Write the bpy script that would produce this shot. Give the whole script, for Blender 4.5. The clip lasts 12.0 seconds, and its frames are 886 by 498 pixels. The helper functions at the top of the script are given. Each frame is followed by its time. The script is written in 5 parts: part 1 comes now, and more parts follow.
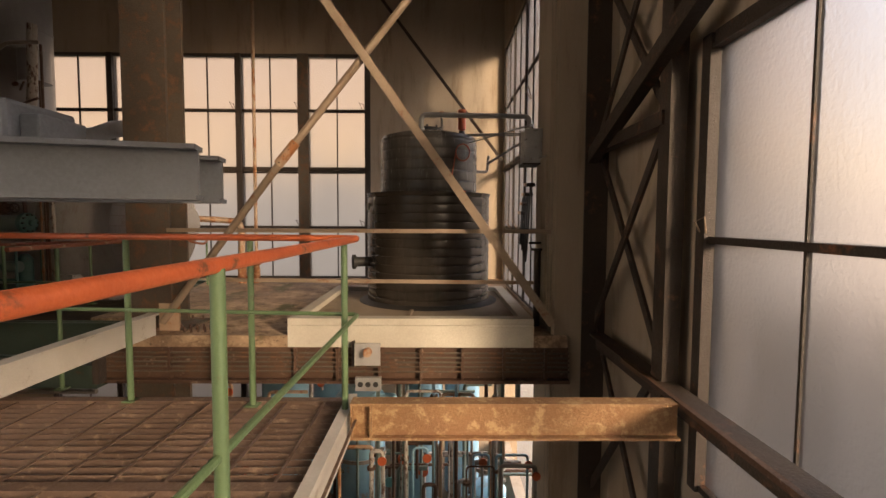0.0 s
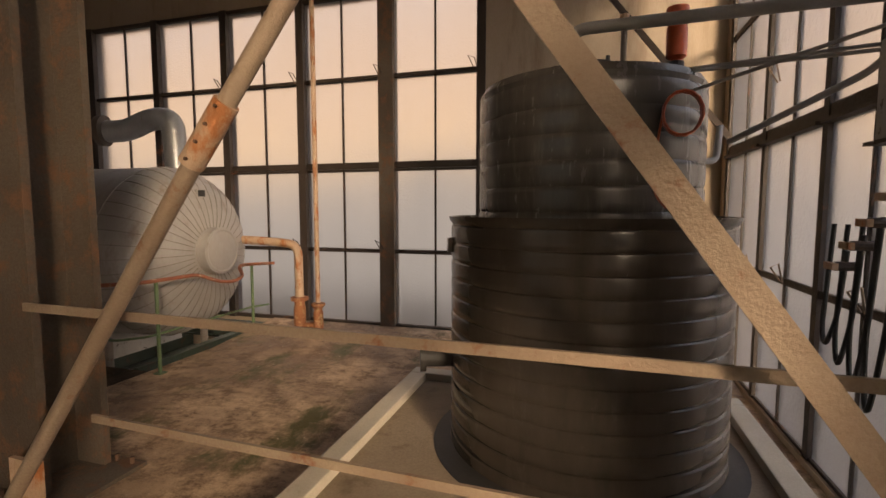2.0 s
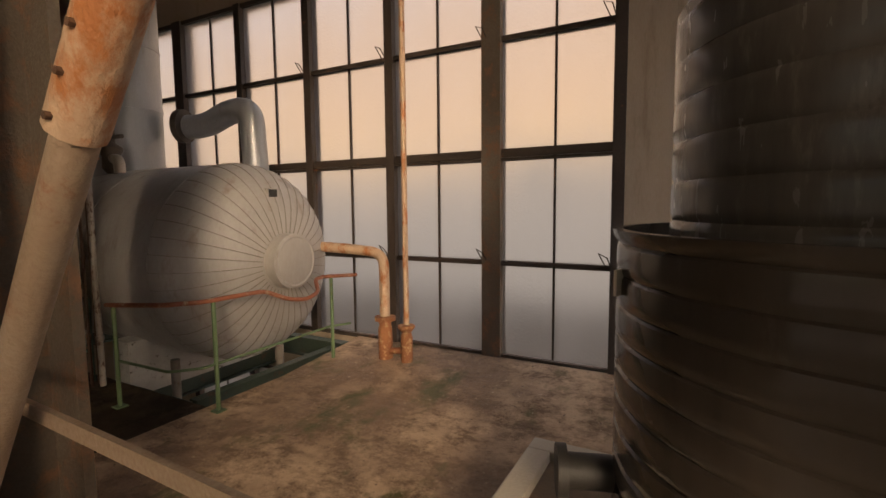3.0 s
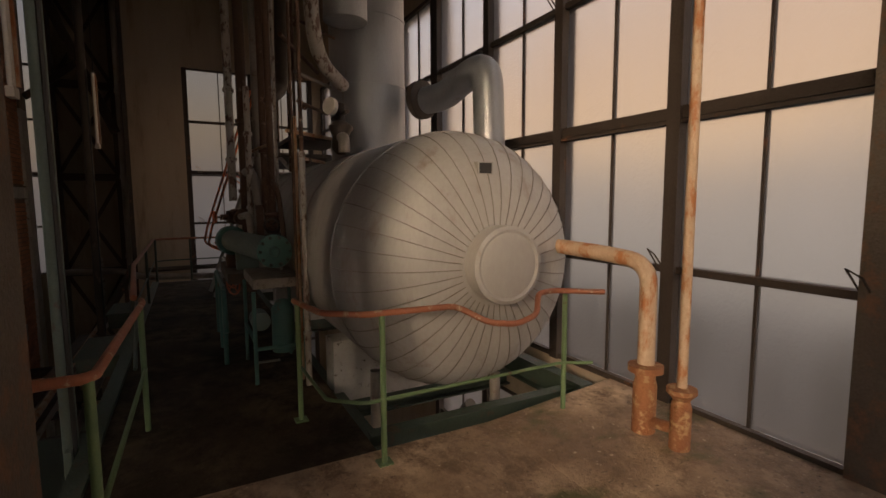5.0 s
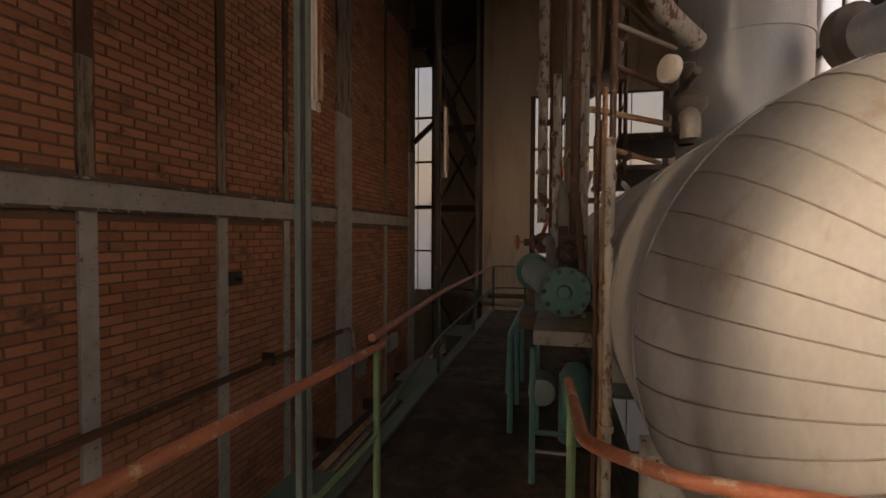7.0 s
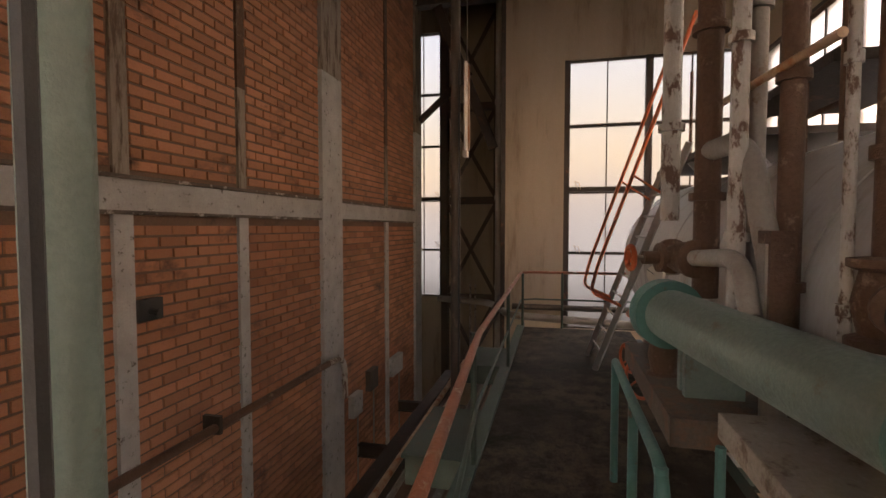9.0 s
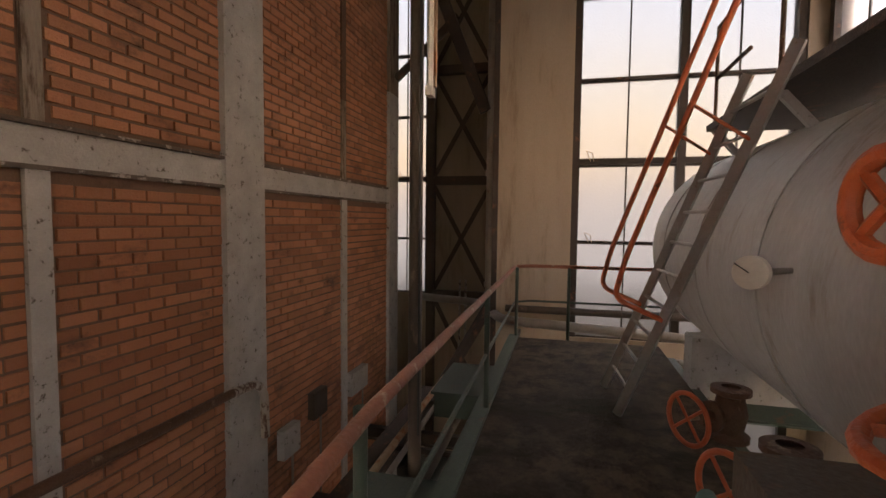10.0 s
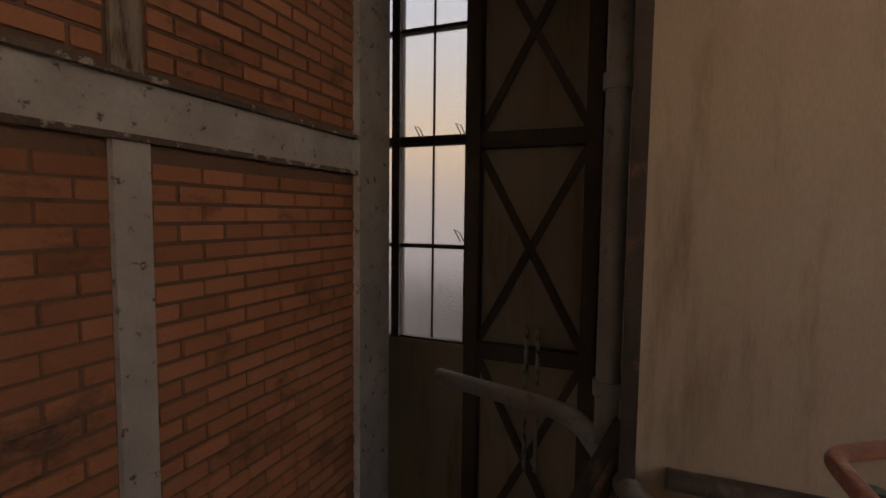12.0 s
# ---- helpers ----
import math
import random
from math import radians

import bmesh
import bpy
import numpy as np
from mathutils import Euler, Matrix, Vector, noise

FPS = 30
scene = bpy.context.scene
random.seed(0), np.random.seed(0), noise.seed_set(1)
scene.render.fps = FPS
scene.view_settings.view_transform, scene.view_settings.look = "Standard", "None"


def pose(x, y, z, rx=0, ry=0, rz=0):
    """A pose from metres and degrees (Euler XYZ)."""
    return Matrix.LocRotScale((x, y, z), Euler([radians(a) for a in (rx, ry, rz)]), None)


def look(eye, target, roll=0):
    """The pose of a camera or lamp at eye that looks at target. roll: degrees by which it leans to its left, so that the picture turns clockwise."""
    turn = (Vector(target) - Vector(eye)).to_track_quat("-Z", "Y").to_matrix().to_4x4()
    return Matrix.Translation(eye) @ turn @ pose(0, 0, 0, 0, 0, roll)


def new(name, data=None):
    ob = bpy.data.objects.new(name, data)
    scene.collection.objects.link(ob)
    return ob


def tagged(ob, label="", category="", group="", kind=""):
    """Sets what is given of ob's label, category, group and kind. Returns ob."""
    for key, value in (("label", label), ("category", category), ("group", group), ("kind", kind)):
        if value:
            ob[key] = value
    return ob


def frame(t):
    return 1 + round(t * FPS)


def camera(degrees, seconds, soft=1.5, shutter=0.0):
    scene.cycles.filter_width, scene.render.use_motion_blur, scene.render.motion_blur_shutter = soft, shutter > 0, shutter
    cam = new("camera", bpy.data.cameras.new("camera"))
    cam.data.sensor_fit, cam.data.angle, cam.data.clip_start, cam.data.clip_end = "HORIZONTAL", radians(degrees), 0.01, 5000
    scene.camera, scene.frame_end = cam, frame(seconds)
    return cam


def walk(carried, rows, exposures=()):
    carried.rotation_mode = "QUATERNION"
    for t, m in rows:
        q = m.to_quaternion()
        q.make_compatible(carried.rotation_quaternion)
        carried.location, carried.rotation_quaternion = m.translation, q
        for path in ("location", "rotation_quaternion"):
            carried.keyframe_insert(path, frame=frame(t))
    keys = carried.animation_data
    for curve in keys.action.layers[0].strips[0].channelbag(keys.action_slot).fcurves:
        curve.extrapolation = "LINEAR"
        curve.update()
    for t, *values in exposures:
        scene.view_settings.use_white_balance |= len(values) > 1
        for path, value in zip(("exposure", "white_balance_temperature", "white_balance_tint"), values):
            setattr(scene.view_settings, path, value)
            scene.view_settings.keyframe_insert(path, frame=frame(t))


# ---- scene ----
cam = camera(85.3, 12.0)
PATH = [
    (0, (-0.574, 2.151, 1.396), (-0.557, 4.147, 1.275), 0.3),
    (0.5, (-0.476, 3.317, 1.544), (-0.578, 5.310, 1.410), 0.4),
    (1, (-0.432, 4.381, 1.658), (-0.689, 6.359, 1.511), 0.3),
    (1.5, (-0.519, 5.341, 1.763), (-0.931, 7.292, 1.604), 0.2),
    (2, (-0.729, 6.168, 1.842), (-1.297, 8.079, 1.675), -0.0),
    (2.5, (-0.966, 6.864, 1.896), (-1.716, 8.710, 1.724), -0.2),
    (2.7, (-1.134, 7.120, 1.888), (-1.957, 8.935, 1.720), -0.4),
    (4.3, (-2.018, 8.744, 1.904), (-3.513, 10.055, 1.681), -0.6),
    (4.5, (-2.090, 8.870, 1.805), (-3.661, 10.093, 1.619), -0.6),
    (5, (-2.303, 9.207, 1.791), (-4.063, 10.135, 1.590), -0.3),
    (5.5, (-2.692, 9.478, 1.774), (-4.601, 10.046, 1.590), -0.0),
    (6, (-3.217, 9.666, 1.755), (-5.205, 9.844, 1.621), 0.1),
    (6.5, (-3.628, 9.830, 1.708), (-5.616, 9.631, 1.629), 0.3),
    (7, (-3.944, 9.860, 1.681), (-5.890, 9.404, 1.618), 0.3),
    (7.2, (-4.141, 9.847, 1.672), (-6.063, 9.299, 1.614), 0.3),
    (8.8, (-5.722, 9.106, 1.792), (-7.664, 8.633, 1.717), -0.0),
    (9, (-6.044, 9.100, 1.763), (-7.988, 8.639, 1.673), -0.0),
    (9.5, (-6.964, 9.134, 1.630), (-8.907, 8.671, 1.521), 0.2),
    (10, (-8.119, 9.112, 1.575), (-10.056, 8.627, 1.455), 0.6),
    (10.5, (-9.438, 8.936, 1.564), (-11.367, 8.419, 1.442), 0.6),
    (11, (-10.784, 8.691, 1.597), (-12.695, 8.116, 1.468), 0.6),
    (11.5, (-12.120, 8.361, 1.584), (-14.005, 7.705, 1.455), 0.6),
    (12, (-13.259, 7.999, 1.559), (-15.109, 7.254, 1.416), 0.7),
]
walk(cam, [(t, look(eye, target, roll)) for t, eye, target, roll in PATH],
     [(0, 0.35), (1.5, 0.4), (2.7, 0.35), (4.3, 0.15), (5.5, 0.0), (6.2, 0.0), (6.6, 0.3), (7.2, 1.45), (8.8, 2.35), (9.5, 2.4), (10.5, 2.2), (11.5, 1.6), (12, 1.75)])

# ---- world and light ----
SUN_DIR = Vector((-0.60, 0.76, -0.27)).normalized()
world = bpy.data.worlds.new("world")
scene.world = world
world.use_nodes = True
wn = world.node_tree.nodes
sky = wn.new("ShaderNodeTexSky")
sky.sky_type = "NISHITA"
sky.sun_disc = False
sky.sun_elevation = radians(15)
sky.sun_rotation = math.atan2(-SUN_DIR.x, -SUN_DIR.y)
wn["Background"].inputs["Strength"].default_value = 0.05
world.node_tree.links.new(sky.outputs[0], wn["Background"].inputs["Color"])

sun_data = bpy.data.lights.new("sun", "SUN")
sun_data.energy, sun_data.angle, sun_data.color = 4.8, radians(14.0), (1.0, 0.76, 0.52)
sun = new("sun", sun_data)
sun.matrix_world = look((0, 0, 20), Vector((0, 0, 20)) + SUN_DIR)


# ---- materials ----
def nodes_of(name):
    m = bpy.data.materials.new(name)
    m.use_nodes = True
    nt = m.node_tree
    return m, nt, nt.nodes["Principled BSDF"]


def link(nt, a, b):
    nt.links.new(a, b)


def noise_node(nt, scale, detail=5.0, rough=0.6, stretch=(1, 1, 1), obj=True):
    tc = nt.nodes.new("ShaderNodeTexCoord")
    mp = nt.nodes.new("ShaderNodeMapping")
    mp.inputs["Scale"].default_value = stretch
    n = nt.nodes.new("ShaderNodeTexNoise")
    n.inputs["Scale"].default_value, n.inputs["Detail"].default_value, n.inputs["Roughness"].default_value = scale, detail, rough
    if obj:
        link(nt, tc.outputs["Object"], mp.inputs["Vector"])
    else:
        link(nt, nt.nodes.new("ShaderNodeNewGeometry").outputs["Position"], mp.inputs["Vector"])
    link(nt, mp.outputs["Vector"], n.inputs["Vector"])
    return n


def ramp(nt, src, lo, hi):
    r = nt.nodes.new("ShaderNodeMapRange")
    r.inputs["From Min"].default_value, r.inputs["From Max"].default_value = lo, hi
    link(nt, src, r.inputs["Value"])
    return r.outputs["Result"]


def mix(nt, fac, a, b):
    m = nt.nodes.new("ShaderNodeMix")
    m.data_type = "RGBA"
    for sock, v in ((m.inputs["Factor"], fac), (m.inputs["A"], a), (m.inputs["B"], b)):
        if isinstance(v, bpy.types.NodeSocket):
            link(nt, v, sock)
        elif isinstance(v, (tuple, list)):
            sock.default_value = (*v[:3], 1)
        else:
            sock.default_value = v
    return m.outputs["Result"]


def worn(name, base, dark, rust=None, rough=0.6, metal=0.0, scale=6.0, rust_at=(0.55, 0.62), bump=0.25, stretch=(1, 1, 1), fine=60.0, random_tone=0.0, whole=False):
    """Paint, metal or concrete: two scales of tone, worn patches of a third colour, fine relief."""
    m, nt, p = nodes_of(name)
    big = noise_node(nt, scale * 0.25, 6, 0.65, stretch, not whole)
    small = noise_node(nt, fine, 4, 0.6, stretch, not whole)
    c = mix(nt, ramp(nt, big.outputs["Fac"], 0.35, 0.68), base, dark)
    c = mix(nt, ramp(nt, small.outputs["Fac"], 0.3, 1.1), c, dark)
    if random_tone:
        oi = nt.nodes.new("ShaderNodeObjectInfo")
        gi = nt.nodes.new("ShaderNodeNewGeometry")
        ad = nt.nodes.new("ShaderNodeMath")
        ad.operation = "ADD"
        link(nt, oi.outputs["Random"], ad.inputs[0])
        link(nt, gi.outputs["Random Per Island"], ad.inputs[1])
        c = mix(nt, ramp(nt, ad.outputs[0], 0.2, 2.0 / random_tone), c, tuple(v * 0.35 for v in dark))
    rs = None
    if rust:
        patch = noise_node(nt, scale, 8, 0.7, stretch, not whole)
        rs = ramp(nt, patch.outputs["Fac"], *rust_at)
        c = mix(nt, rs, c, rust)
        p.inputs["Roughness"].default_value = rough
        if metal:
            inv = nt.nodes.new("ShaderNodeMath")
            inv.operation = "MULTIPLY_ADD"
            link(nt, rs, inv.inputs[0])
            inv.inputs[1].default_value, inv.inputs[2].default_value = -metal, metal
            link(nt, inv.outputs[0], p.inputs["Metallic"])
    elif metal:
        p.inputs["Metallic"].default_value = metal
    rr = ramp(nt, small.outputs["Fac"], 0.2, 0.9)
    mr = nt.nodes.new("ShaderNodeMath")
    mr.operation = "MULTIPLY_ADD"
    link(nt, rr, mr.inputs[0])
    mr.inputs[1].default_value, mr.inputs[2].default_value = 0.25, max(0.05, rough - 0.12)
    link(nt, mr.outputs[0], p.inputs["Roughness"])
    link(nt, c, p.inputs["Base Color"])
    b = nt.nodes.new("ShaderNodeBump")
    b.inputs["Strength"].default_value, b.inputs["Distance"].default_value = bump, 0.02
    link(nt, small.outputs["Fac"], b.inputs["Height"])
    link(nt, b.outputs["Normal"], p.inputs["Normal"])
    return m


RUST, DRUST = (0.20, 0.075, 0.028), (0.06, 0.025, 0.012)
M = dict(
    concrete=worn("old_concrete", (0.19, 0.135, 0.085), (0.085, 0.055, 0.032), (0.055, 0.06, 0.022), 0.85, 0, 2.2, (0.52, 0.66), 0.6, fine=35),
    plinth=worn("pale_plinth_concrete", (0.62, 0.57, 0.47), (0.42, 0.37, 0.29), (0.30, 0.24, 0.16), 0.75, 0, 3, (0.6, 0.72), 0.2),
    plinth_in=worn("dusty_plinth_floor", (0.36, 0.28, 0.2), (0.2, 0.15, 0.10), (0.15, 0.1, 0.06), 0.85, 0, 3, (0.55, 0.7), 0.3),
    plaster=worn("stained_plaster", (0.42, 0.34, 0.25), (0.29, 0.22, 0.15), (0.20, 0.14, 0.085), 0.85, 0, 1.3, (0.55, 0.75), 0.15, (2.2, 2.2, 0.35)),
    steel=worn("dark_steel", (0.055, 0.038, 0.026), (0.028, 0.018, 0.012), (0.14, 0.06, 0.028), 0.6, 0.2, 5, (0.56, 0.7), 0.3),
    mullion=worn("rusty_window_steel", (0.05, 0.035, 0.025), (0.03, 0.02, 0.014), RUST, 0.65, 0.1, 3, (0.6, 0.72), 0.3),
    rustcol=worn("peeling_grey_column", (0.115, 0.09, 0.064), (0.06, 0.042, 0.028), (0.14, 0.07, 0.035), 0.75, 0, 5, (0.5, 0.62), 0.3),
    brace=worn("dull_tan_brace", (0.34, 0.26, 0.18), (0.23, 0.155, 0.10), RUST, 0.55, 0.1, 5, (0.58, 0.68), 0.3),
    rustbeam=worn("rusted_girder", (0.34, 0.19, 0.085), (0.19, 0.09, 0.04), (0.42, 0.27, 0.13), 0.7, 0.1, 9, (0.5, 0.62), 0.5),
    greybeam=worn("grey_painted_beam", (0.47, 0.46, 0.44), (0.33, 0.315, 0.295), (0.09, 0.065, 0.05), 0.55, 0, 14, (0.60, 0.66), 0.3),
    sootedge=worn("sooty_flange", (0.16, 0.13, 0.105), (0.06, 0.045, 0.035), (0.36, 0.33, 0.3), 0.75, 0, 10, (0.55, 0.62), 0.3),
    streaked=worn("rust_streaked_post", (0.30, 0.26, 0.215), (0.19, 0.15, 0.115), (0.085, 0.05, 0.03), 0.7, 0, 7, (0.50, 0.60), 0.35, (1.6, 1.6, 0.25)),
    weststeel=worn("brown_dull_steel", (0.115, 0.085, 0.06), (0.07, 0.05, 0.034), (0.16, 0.08, 0.04), 0.65, 0.1, 5, (0.56, 0.7), 0.3),
    crane=worn("blue_grey_crane_paint", (0.19, 0.195, 0.2), (0.12, 0.12, 0.12), (0.12, 0.1, 0.08), 0.5, 0, 4, (0.62, 0.7), 0.15),
    brick=worn("red_brick", (0.52, 0.25, 0.142), (0.39, 0.165, 0.087), (0.10, 0.06, 0.042), 0.85, 0, 1.5, (0.56, 0.70), 0.5, (1, 1, 1.6), fine=45, random_tone=0.9, whole=True),
    mortar=worn("dirty_mortar", (0.19, 0.12, 0.082), (0.12, 0.074, 0.05), (0.06, 0.04, 0.03), 0.9, 0, 2, (0.58, 0.7), 0.4),
    palemortar=worn("fresh_mortar", (0.42, 0.30, 0.21), (0.30, 0.2, 0.14), None, 0.9, 0, 2, bump=0.4),
    orange=worn("orange_rail_paint", (0.62, 0.145, 0.045), (0.40, 0.085, 0.03), (0.13, 0.05, 0.025), 0.42, 0, 7, (0.60, 0.68), 0.12),
    orangeworn=worn("worn_orange_rail", (0.36, 0.115, 0.05), (0.20, 0.075, 0.04), (0.42, 0.30, 0.2), 0.55, 0, 9, (0.56, 0.64), 0.25),
    green=worn("green_post_paint", (0.135, 0.2, 0.085), (0.085, 0.13, 0.06), (0.10, 0.06, 0.03), 0.5, 0, 6, (0.62, 0.7), 0.2),
    darkgreen=worn("dark_green_paint", (0.05, 0.072, 0.05), (0.028, 0.04, 0.029), (0.08, 0.045, 0.025), 0.55, 0, 5, (0.58, 0.68), 0.25),
    teal=worn("teal_machine_paint", (0.08, 0.185, 0.155), (0.055, 0.125, 0.105), (0.12, 0.075, 0.045), 0.5, 0, 8, (0.60, 0.68), 0.2),
    tealgrey=worn("grey_green_pipe_paint", (0.17, 0.215, 0.18), (0.105, 0.135, 0.112), (0.12, 0.075, 0.045), 0.5, 0, 4, (0.60, 0.70), 0.2),
    silver=worn("dull_aluminium_cladding", (0.44, 0.42, 0.395), (0.34, 0.315, 0.28), (0.25, 0.2, 0.155), 0.52, 0.25, 3.5, (0.56, 0.72), 0.1, (1.6, 1, 0.5), 30),
    column=worn("blue_grey_cladding", (0.42, 0.43, 0.44), (0.28, 0.28, 0.28), (0.2, 0.14, 0.1), 0.4, 0.5, 3, (0.62, 0.72), 0.08, (2, 2, 0.4)),
    darklad=worn("sooty_cladding", (0.10, 0.078, 0.06), (0.055, 0.042, 0.032), (0.2, 0.15, 0.11), 0.6, 0.3, 3, (0.60, 0.72), 0.1, (1, 1, 0.6)),
    rustpipe=worn("rusty_cream_pipe", (0.50, 0.37, 0.25), (0.36, 0.22, 0.13), (0.33, 0.125, 0.04), 0.6, 0, 6, (0.50, 0.60), 0.4, (1, 1, 0.5)),
    rustflange=worn("orange_rust", (0.34, 0.14, 0.055), (0.2, 0.075, 0.03), (0.42, 0.25, 0.12), 0.8, 0, 14, (0.52, 0.62), 0.7),
    pipe=worn("grey_pipe", (0.30, 0.27, 0.235), (0.2, 0.17, 0.14), (0.14, 0.075, 0.04), 0.5, 0.3, 7, (0.58, 0.68), 0.25),
    whitepipe=worn("chipped_white_pipe", (0.44, 0.41, 0.365), (0.3, 0.26, 0.215), (0.10, 0.05, 0.03), 0.5, 0, 14, (0.52, 0.58), 0.3, (1, 1, 0.5)),
    brownpipe=worn("brown_rust_pipe", (0.13, 0.07, 0.04), (0.07, 0.035, 0.02), (0.22, 0.15, 0.1), 0.65, 0.2, 8, (0.58, 0.68), 0.4),
    pvc=worn("grey_plastic_pipe", (0.40, 0.39, 0.37), (0.3, 0.28, 0.26), None, 0.35, 0, 4, bump=0.05),
    tank=worn("black_plastic", (0.03, 0.025, 0.021), (0.055, 0.044, 0.035), (0.09, 0.075, 0.06), 0.2, 0, 3.0, (0.6, 0.9), 0.0, (2.5, 2.5, 0.7), 5),
    tank_top=worn("black_plastic_dusty", (0.04, 0.036, 0.032), (0.085, 0.075, 0.065), (0.14, 0.125, 0.11), 0.24, 0, 4, (0.55, 0.85), 0.0, (3, 3, 0.6), 6),
    rubber=worn("black_rubber", (0.018, 0.017, 0.016), (0.03, 0.027, 0.024), None, 0.6, 0, 4, bump=0.1),
    redplastic=worn("red_pump_plastic", (0.55, 0.10, 0.03), (0.4, 0.07, 0.025), None, 0.35, 0, 4, bump=0.03),
    blue=worn("pale_blue_tank_paint", (0.24, 0.42, 0.52), (0.17, 0.3, 0.38), (0.25, 0.18, 0.12), 0.45, 0, 4, (0.60, 0.7), 0.1),
    white=worn("old_white_enamel", (0.62, 0.57, 0.49), (0.48, 0.43, 0.36), (0.28, 0.2, 0.13), 0.45, 0, 6, (0.6, 0.7), 0.1),
    lowfloor=worn("damp_lower_floor", (0.14, 0.125, 0.10), (0.07, 0.06, 0.05), (0.25, 0.22, 0.18), 0.5, 0, 1.2, (0.58, 0.7), 0.3),
    grate=worn("brown_grating_steel", (0.20, 0.125, 0.085), (0.11, 0.065, 0.042), (0.26, 0.17, 0.11), 0.6, 0.2, 8, (0.55, 0.65), 0.3),
    redwheel=worn("orange_red_wheel", (0.55, 0.115, 0.03), (0.35, 0.075, 0.025), (0.12, 0.05, 0.03), 0.5, 0, 12, (0.6, 0.68), 0.3),
    ladder=worn("galvanised_ladder", (0.42, 0.41, 0.39), (0.3, 0.285, 0.26), (0.2, 0.13, 0.08), 0.45, 0.5, 8, (0.6, 0.7), 0.1),
    darkwall=worn("dark_brown_wall", (0.10, 0.07, 0.05), (0.05, 0.035, 0.025), (0.035, 0.025, 0.018), 0.85, 0, 1.2, (0.55, 0.7), 0.2, (1, 1, 0.4)),
    palestand=worn("grimy_cream_steel", (0.34, 0.3, 0.245), (0.2, 0.165, 0.125), (0.1, 0.06, 0.035), 0.6, 0, 9, (0.54, 0.64), 0.3),
    tube=worn("lamp_tube_glass", (0.75, 0.72, 0.66), (0.6, 0.56, 0.5), None, 0.25, 0, 4, bump=0.0),
    dial=worn("cream_dial", (0.75, 0.70, 0.60), (0.62, 0.56, 0.46), None, 0.4, 0, 9, bump=0.0),
)


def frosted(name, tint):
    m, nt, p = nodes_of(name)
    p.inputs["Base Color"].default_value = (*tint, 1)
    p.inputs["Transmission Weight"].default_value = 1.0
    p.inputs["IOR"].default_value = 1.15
    n1 = noise_node(nt, 30, 3, 0.5)
    n2 = noise_node(nt, 1.2, 4, 0.6, (1, 1, 0.4))
    r = nt.nodes.new("ShaderNodeMath")
    r.operation = "MULTIPLY_ADD"
    link(nt, ramp(nt, n2.outputs["Fac"], 0.3, 0.7), r.inputs[0])
    r.inputs[1].default_value, r.inputs[2].default_value = 0.25, 0.35
    link(nt, r.outputs[0], p.inputs["Roughness"])
    b = nt.nodes.new("ShaderNodeBump")
    b.inputs["Strength"].default_value, b.inputs["Distance"].default_value = 0.5, 0.01
    link(nt, n1.outputs["Fac"], b.inputs["Height"])
    link(nt, b.outputs["Normal"], p.inputs["Normal"])
    return m


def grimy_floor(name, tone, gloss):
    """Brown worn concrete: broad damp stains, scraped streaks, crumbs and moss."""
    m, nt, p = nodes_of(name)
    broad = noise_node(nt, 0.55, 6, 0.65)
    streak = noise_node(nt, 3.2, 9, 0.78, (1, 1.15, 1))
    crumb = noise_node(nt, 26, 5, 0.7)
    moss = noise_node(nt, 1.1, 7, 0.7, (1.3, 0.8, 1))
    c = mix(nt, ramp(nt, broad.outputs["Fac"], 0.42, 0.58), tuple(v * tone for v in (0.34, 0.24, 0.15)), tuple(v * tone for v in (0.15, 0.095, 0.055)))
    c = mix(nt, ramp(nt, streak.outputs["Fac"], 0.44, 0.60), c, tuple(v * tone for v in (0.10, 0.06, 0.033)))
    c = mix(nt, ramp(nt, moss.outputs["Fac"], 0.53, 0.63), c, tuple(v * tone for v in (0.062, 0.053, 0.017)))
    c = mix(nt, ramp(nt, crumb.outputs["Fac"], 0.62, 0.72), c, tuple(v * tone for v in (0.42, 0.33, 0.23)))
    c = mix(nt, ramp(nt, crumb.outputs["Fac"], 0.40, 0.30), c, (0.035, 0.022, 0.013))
    link(nt, c, p.inputs["Base Color"])
    p.inputs["Specular IOR Level"].default_value = 0.5 if tone > 0.5 else 0.2
    rr = nt.nodes.new("ShaderNodeMapRange")
    rr.inputs["From Min"].default_value, rr.inputs["From Max"].default_value = 0.35, 0.65
    rr.inputs["To Min"].default_value, rr.inputs["To Max"].default_value = 0.9, gloss
    link(nt, broad.outputs["Fac"], rr.inputs["Value"])
    link(nt, rr.outputs["Result"], p.inputs["Roughness"])
    last = None
    for n, d in ((streak, 0.02), (crumb, 0.012)):
        bp = nt.nodes.new("ShaderNodeBump")
        bp.inputs["Strength"].default_value, bp.inputs["Distance"].default_value = 0.9, d * 1.3
        link(nt, n.outputs["Fac"], bp.inputs["Height"])
        if last:
            link(nt, last, bp.inputs["Normal"])
        last = bp.outputs["Normal"]
    link(nt, last, p.inputs["Normal"])
    return m


M["concrete"] = grimy_floor("grimy_floor_concrete", 1.75, 0.42)
# The same floor pattern with its colours scaled much darker, for the walkway.
M["darkfloor"] = grimy_floor("dark_brown_floor", 0.27, 0.85)
# Dark tints tone down the raised backdrop glow seen through the panes.
M["glass"] = frosted("frosted_dimming_glass", (0.135, 0.135, 0.14))
M["glass_west"] = frosted("frosted_dimming_glass_west", (0.038, 0.038, 0.04))
M["glass_sun"] = frosted("frosted_dimming_glass_sun", (0.115, 0.115, 0.12))


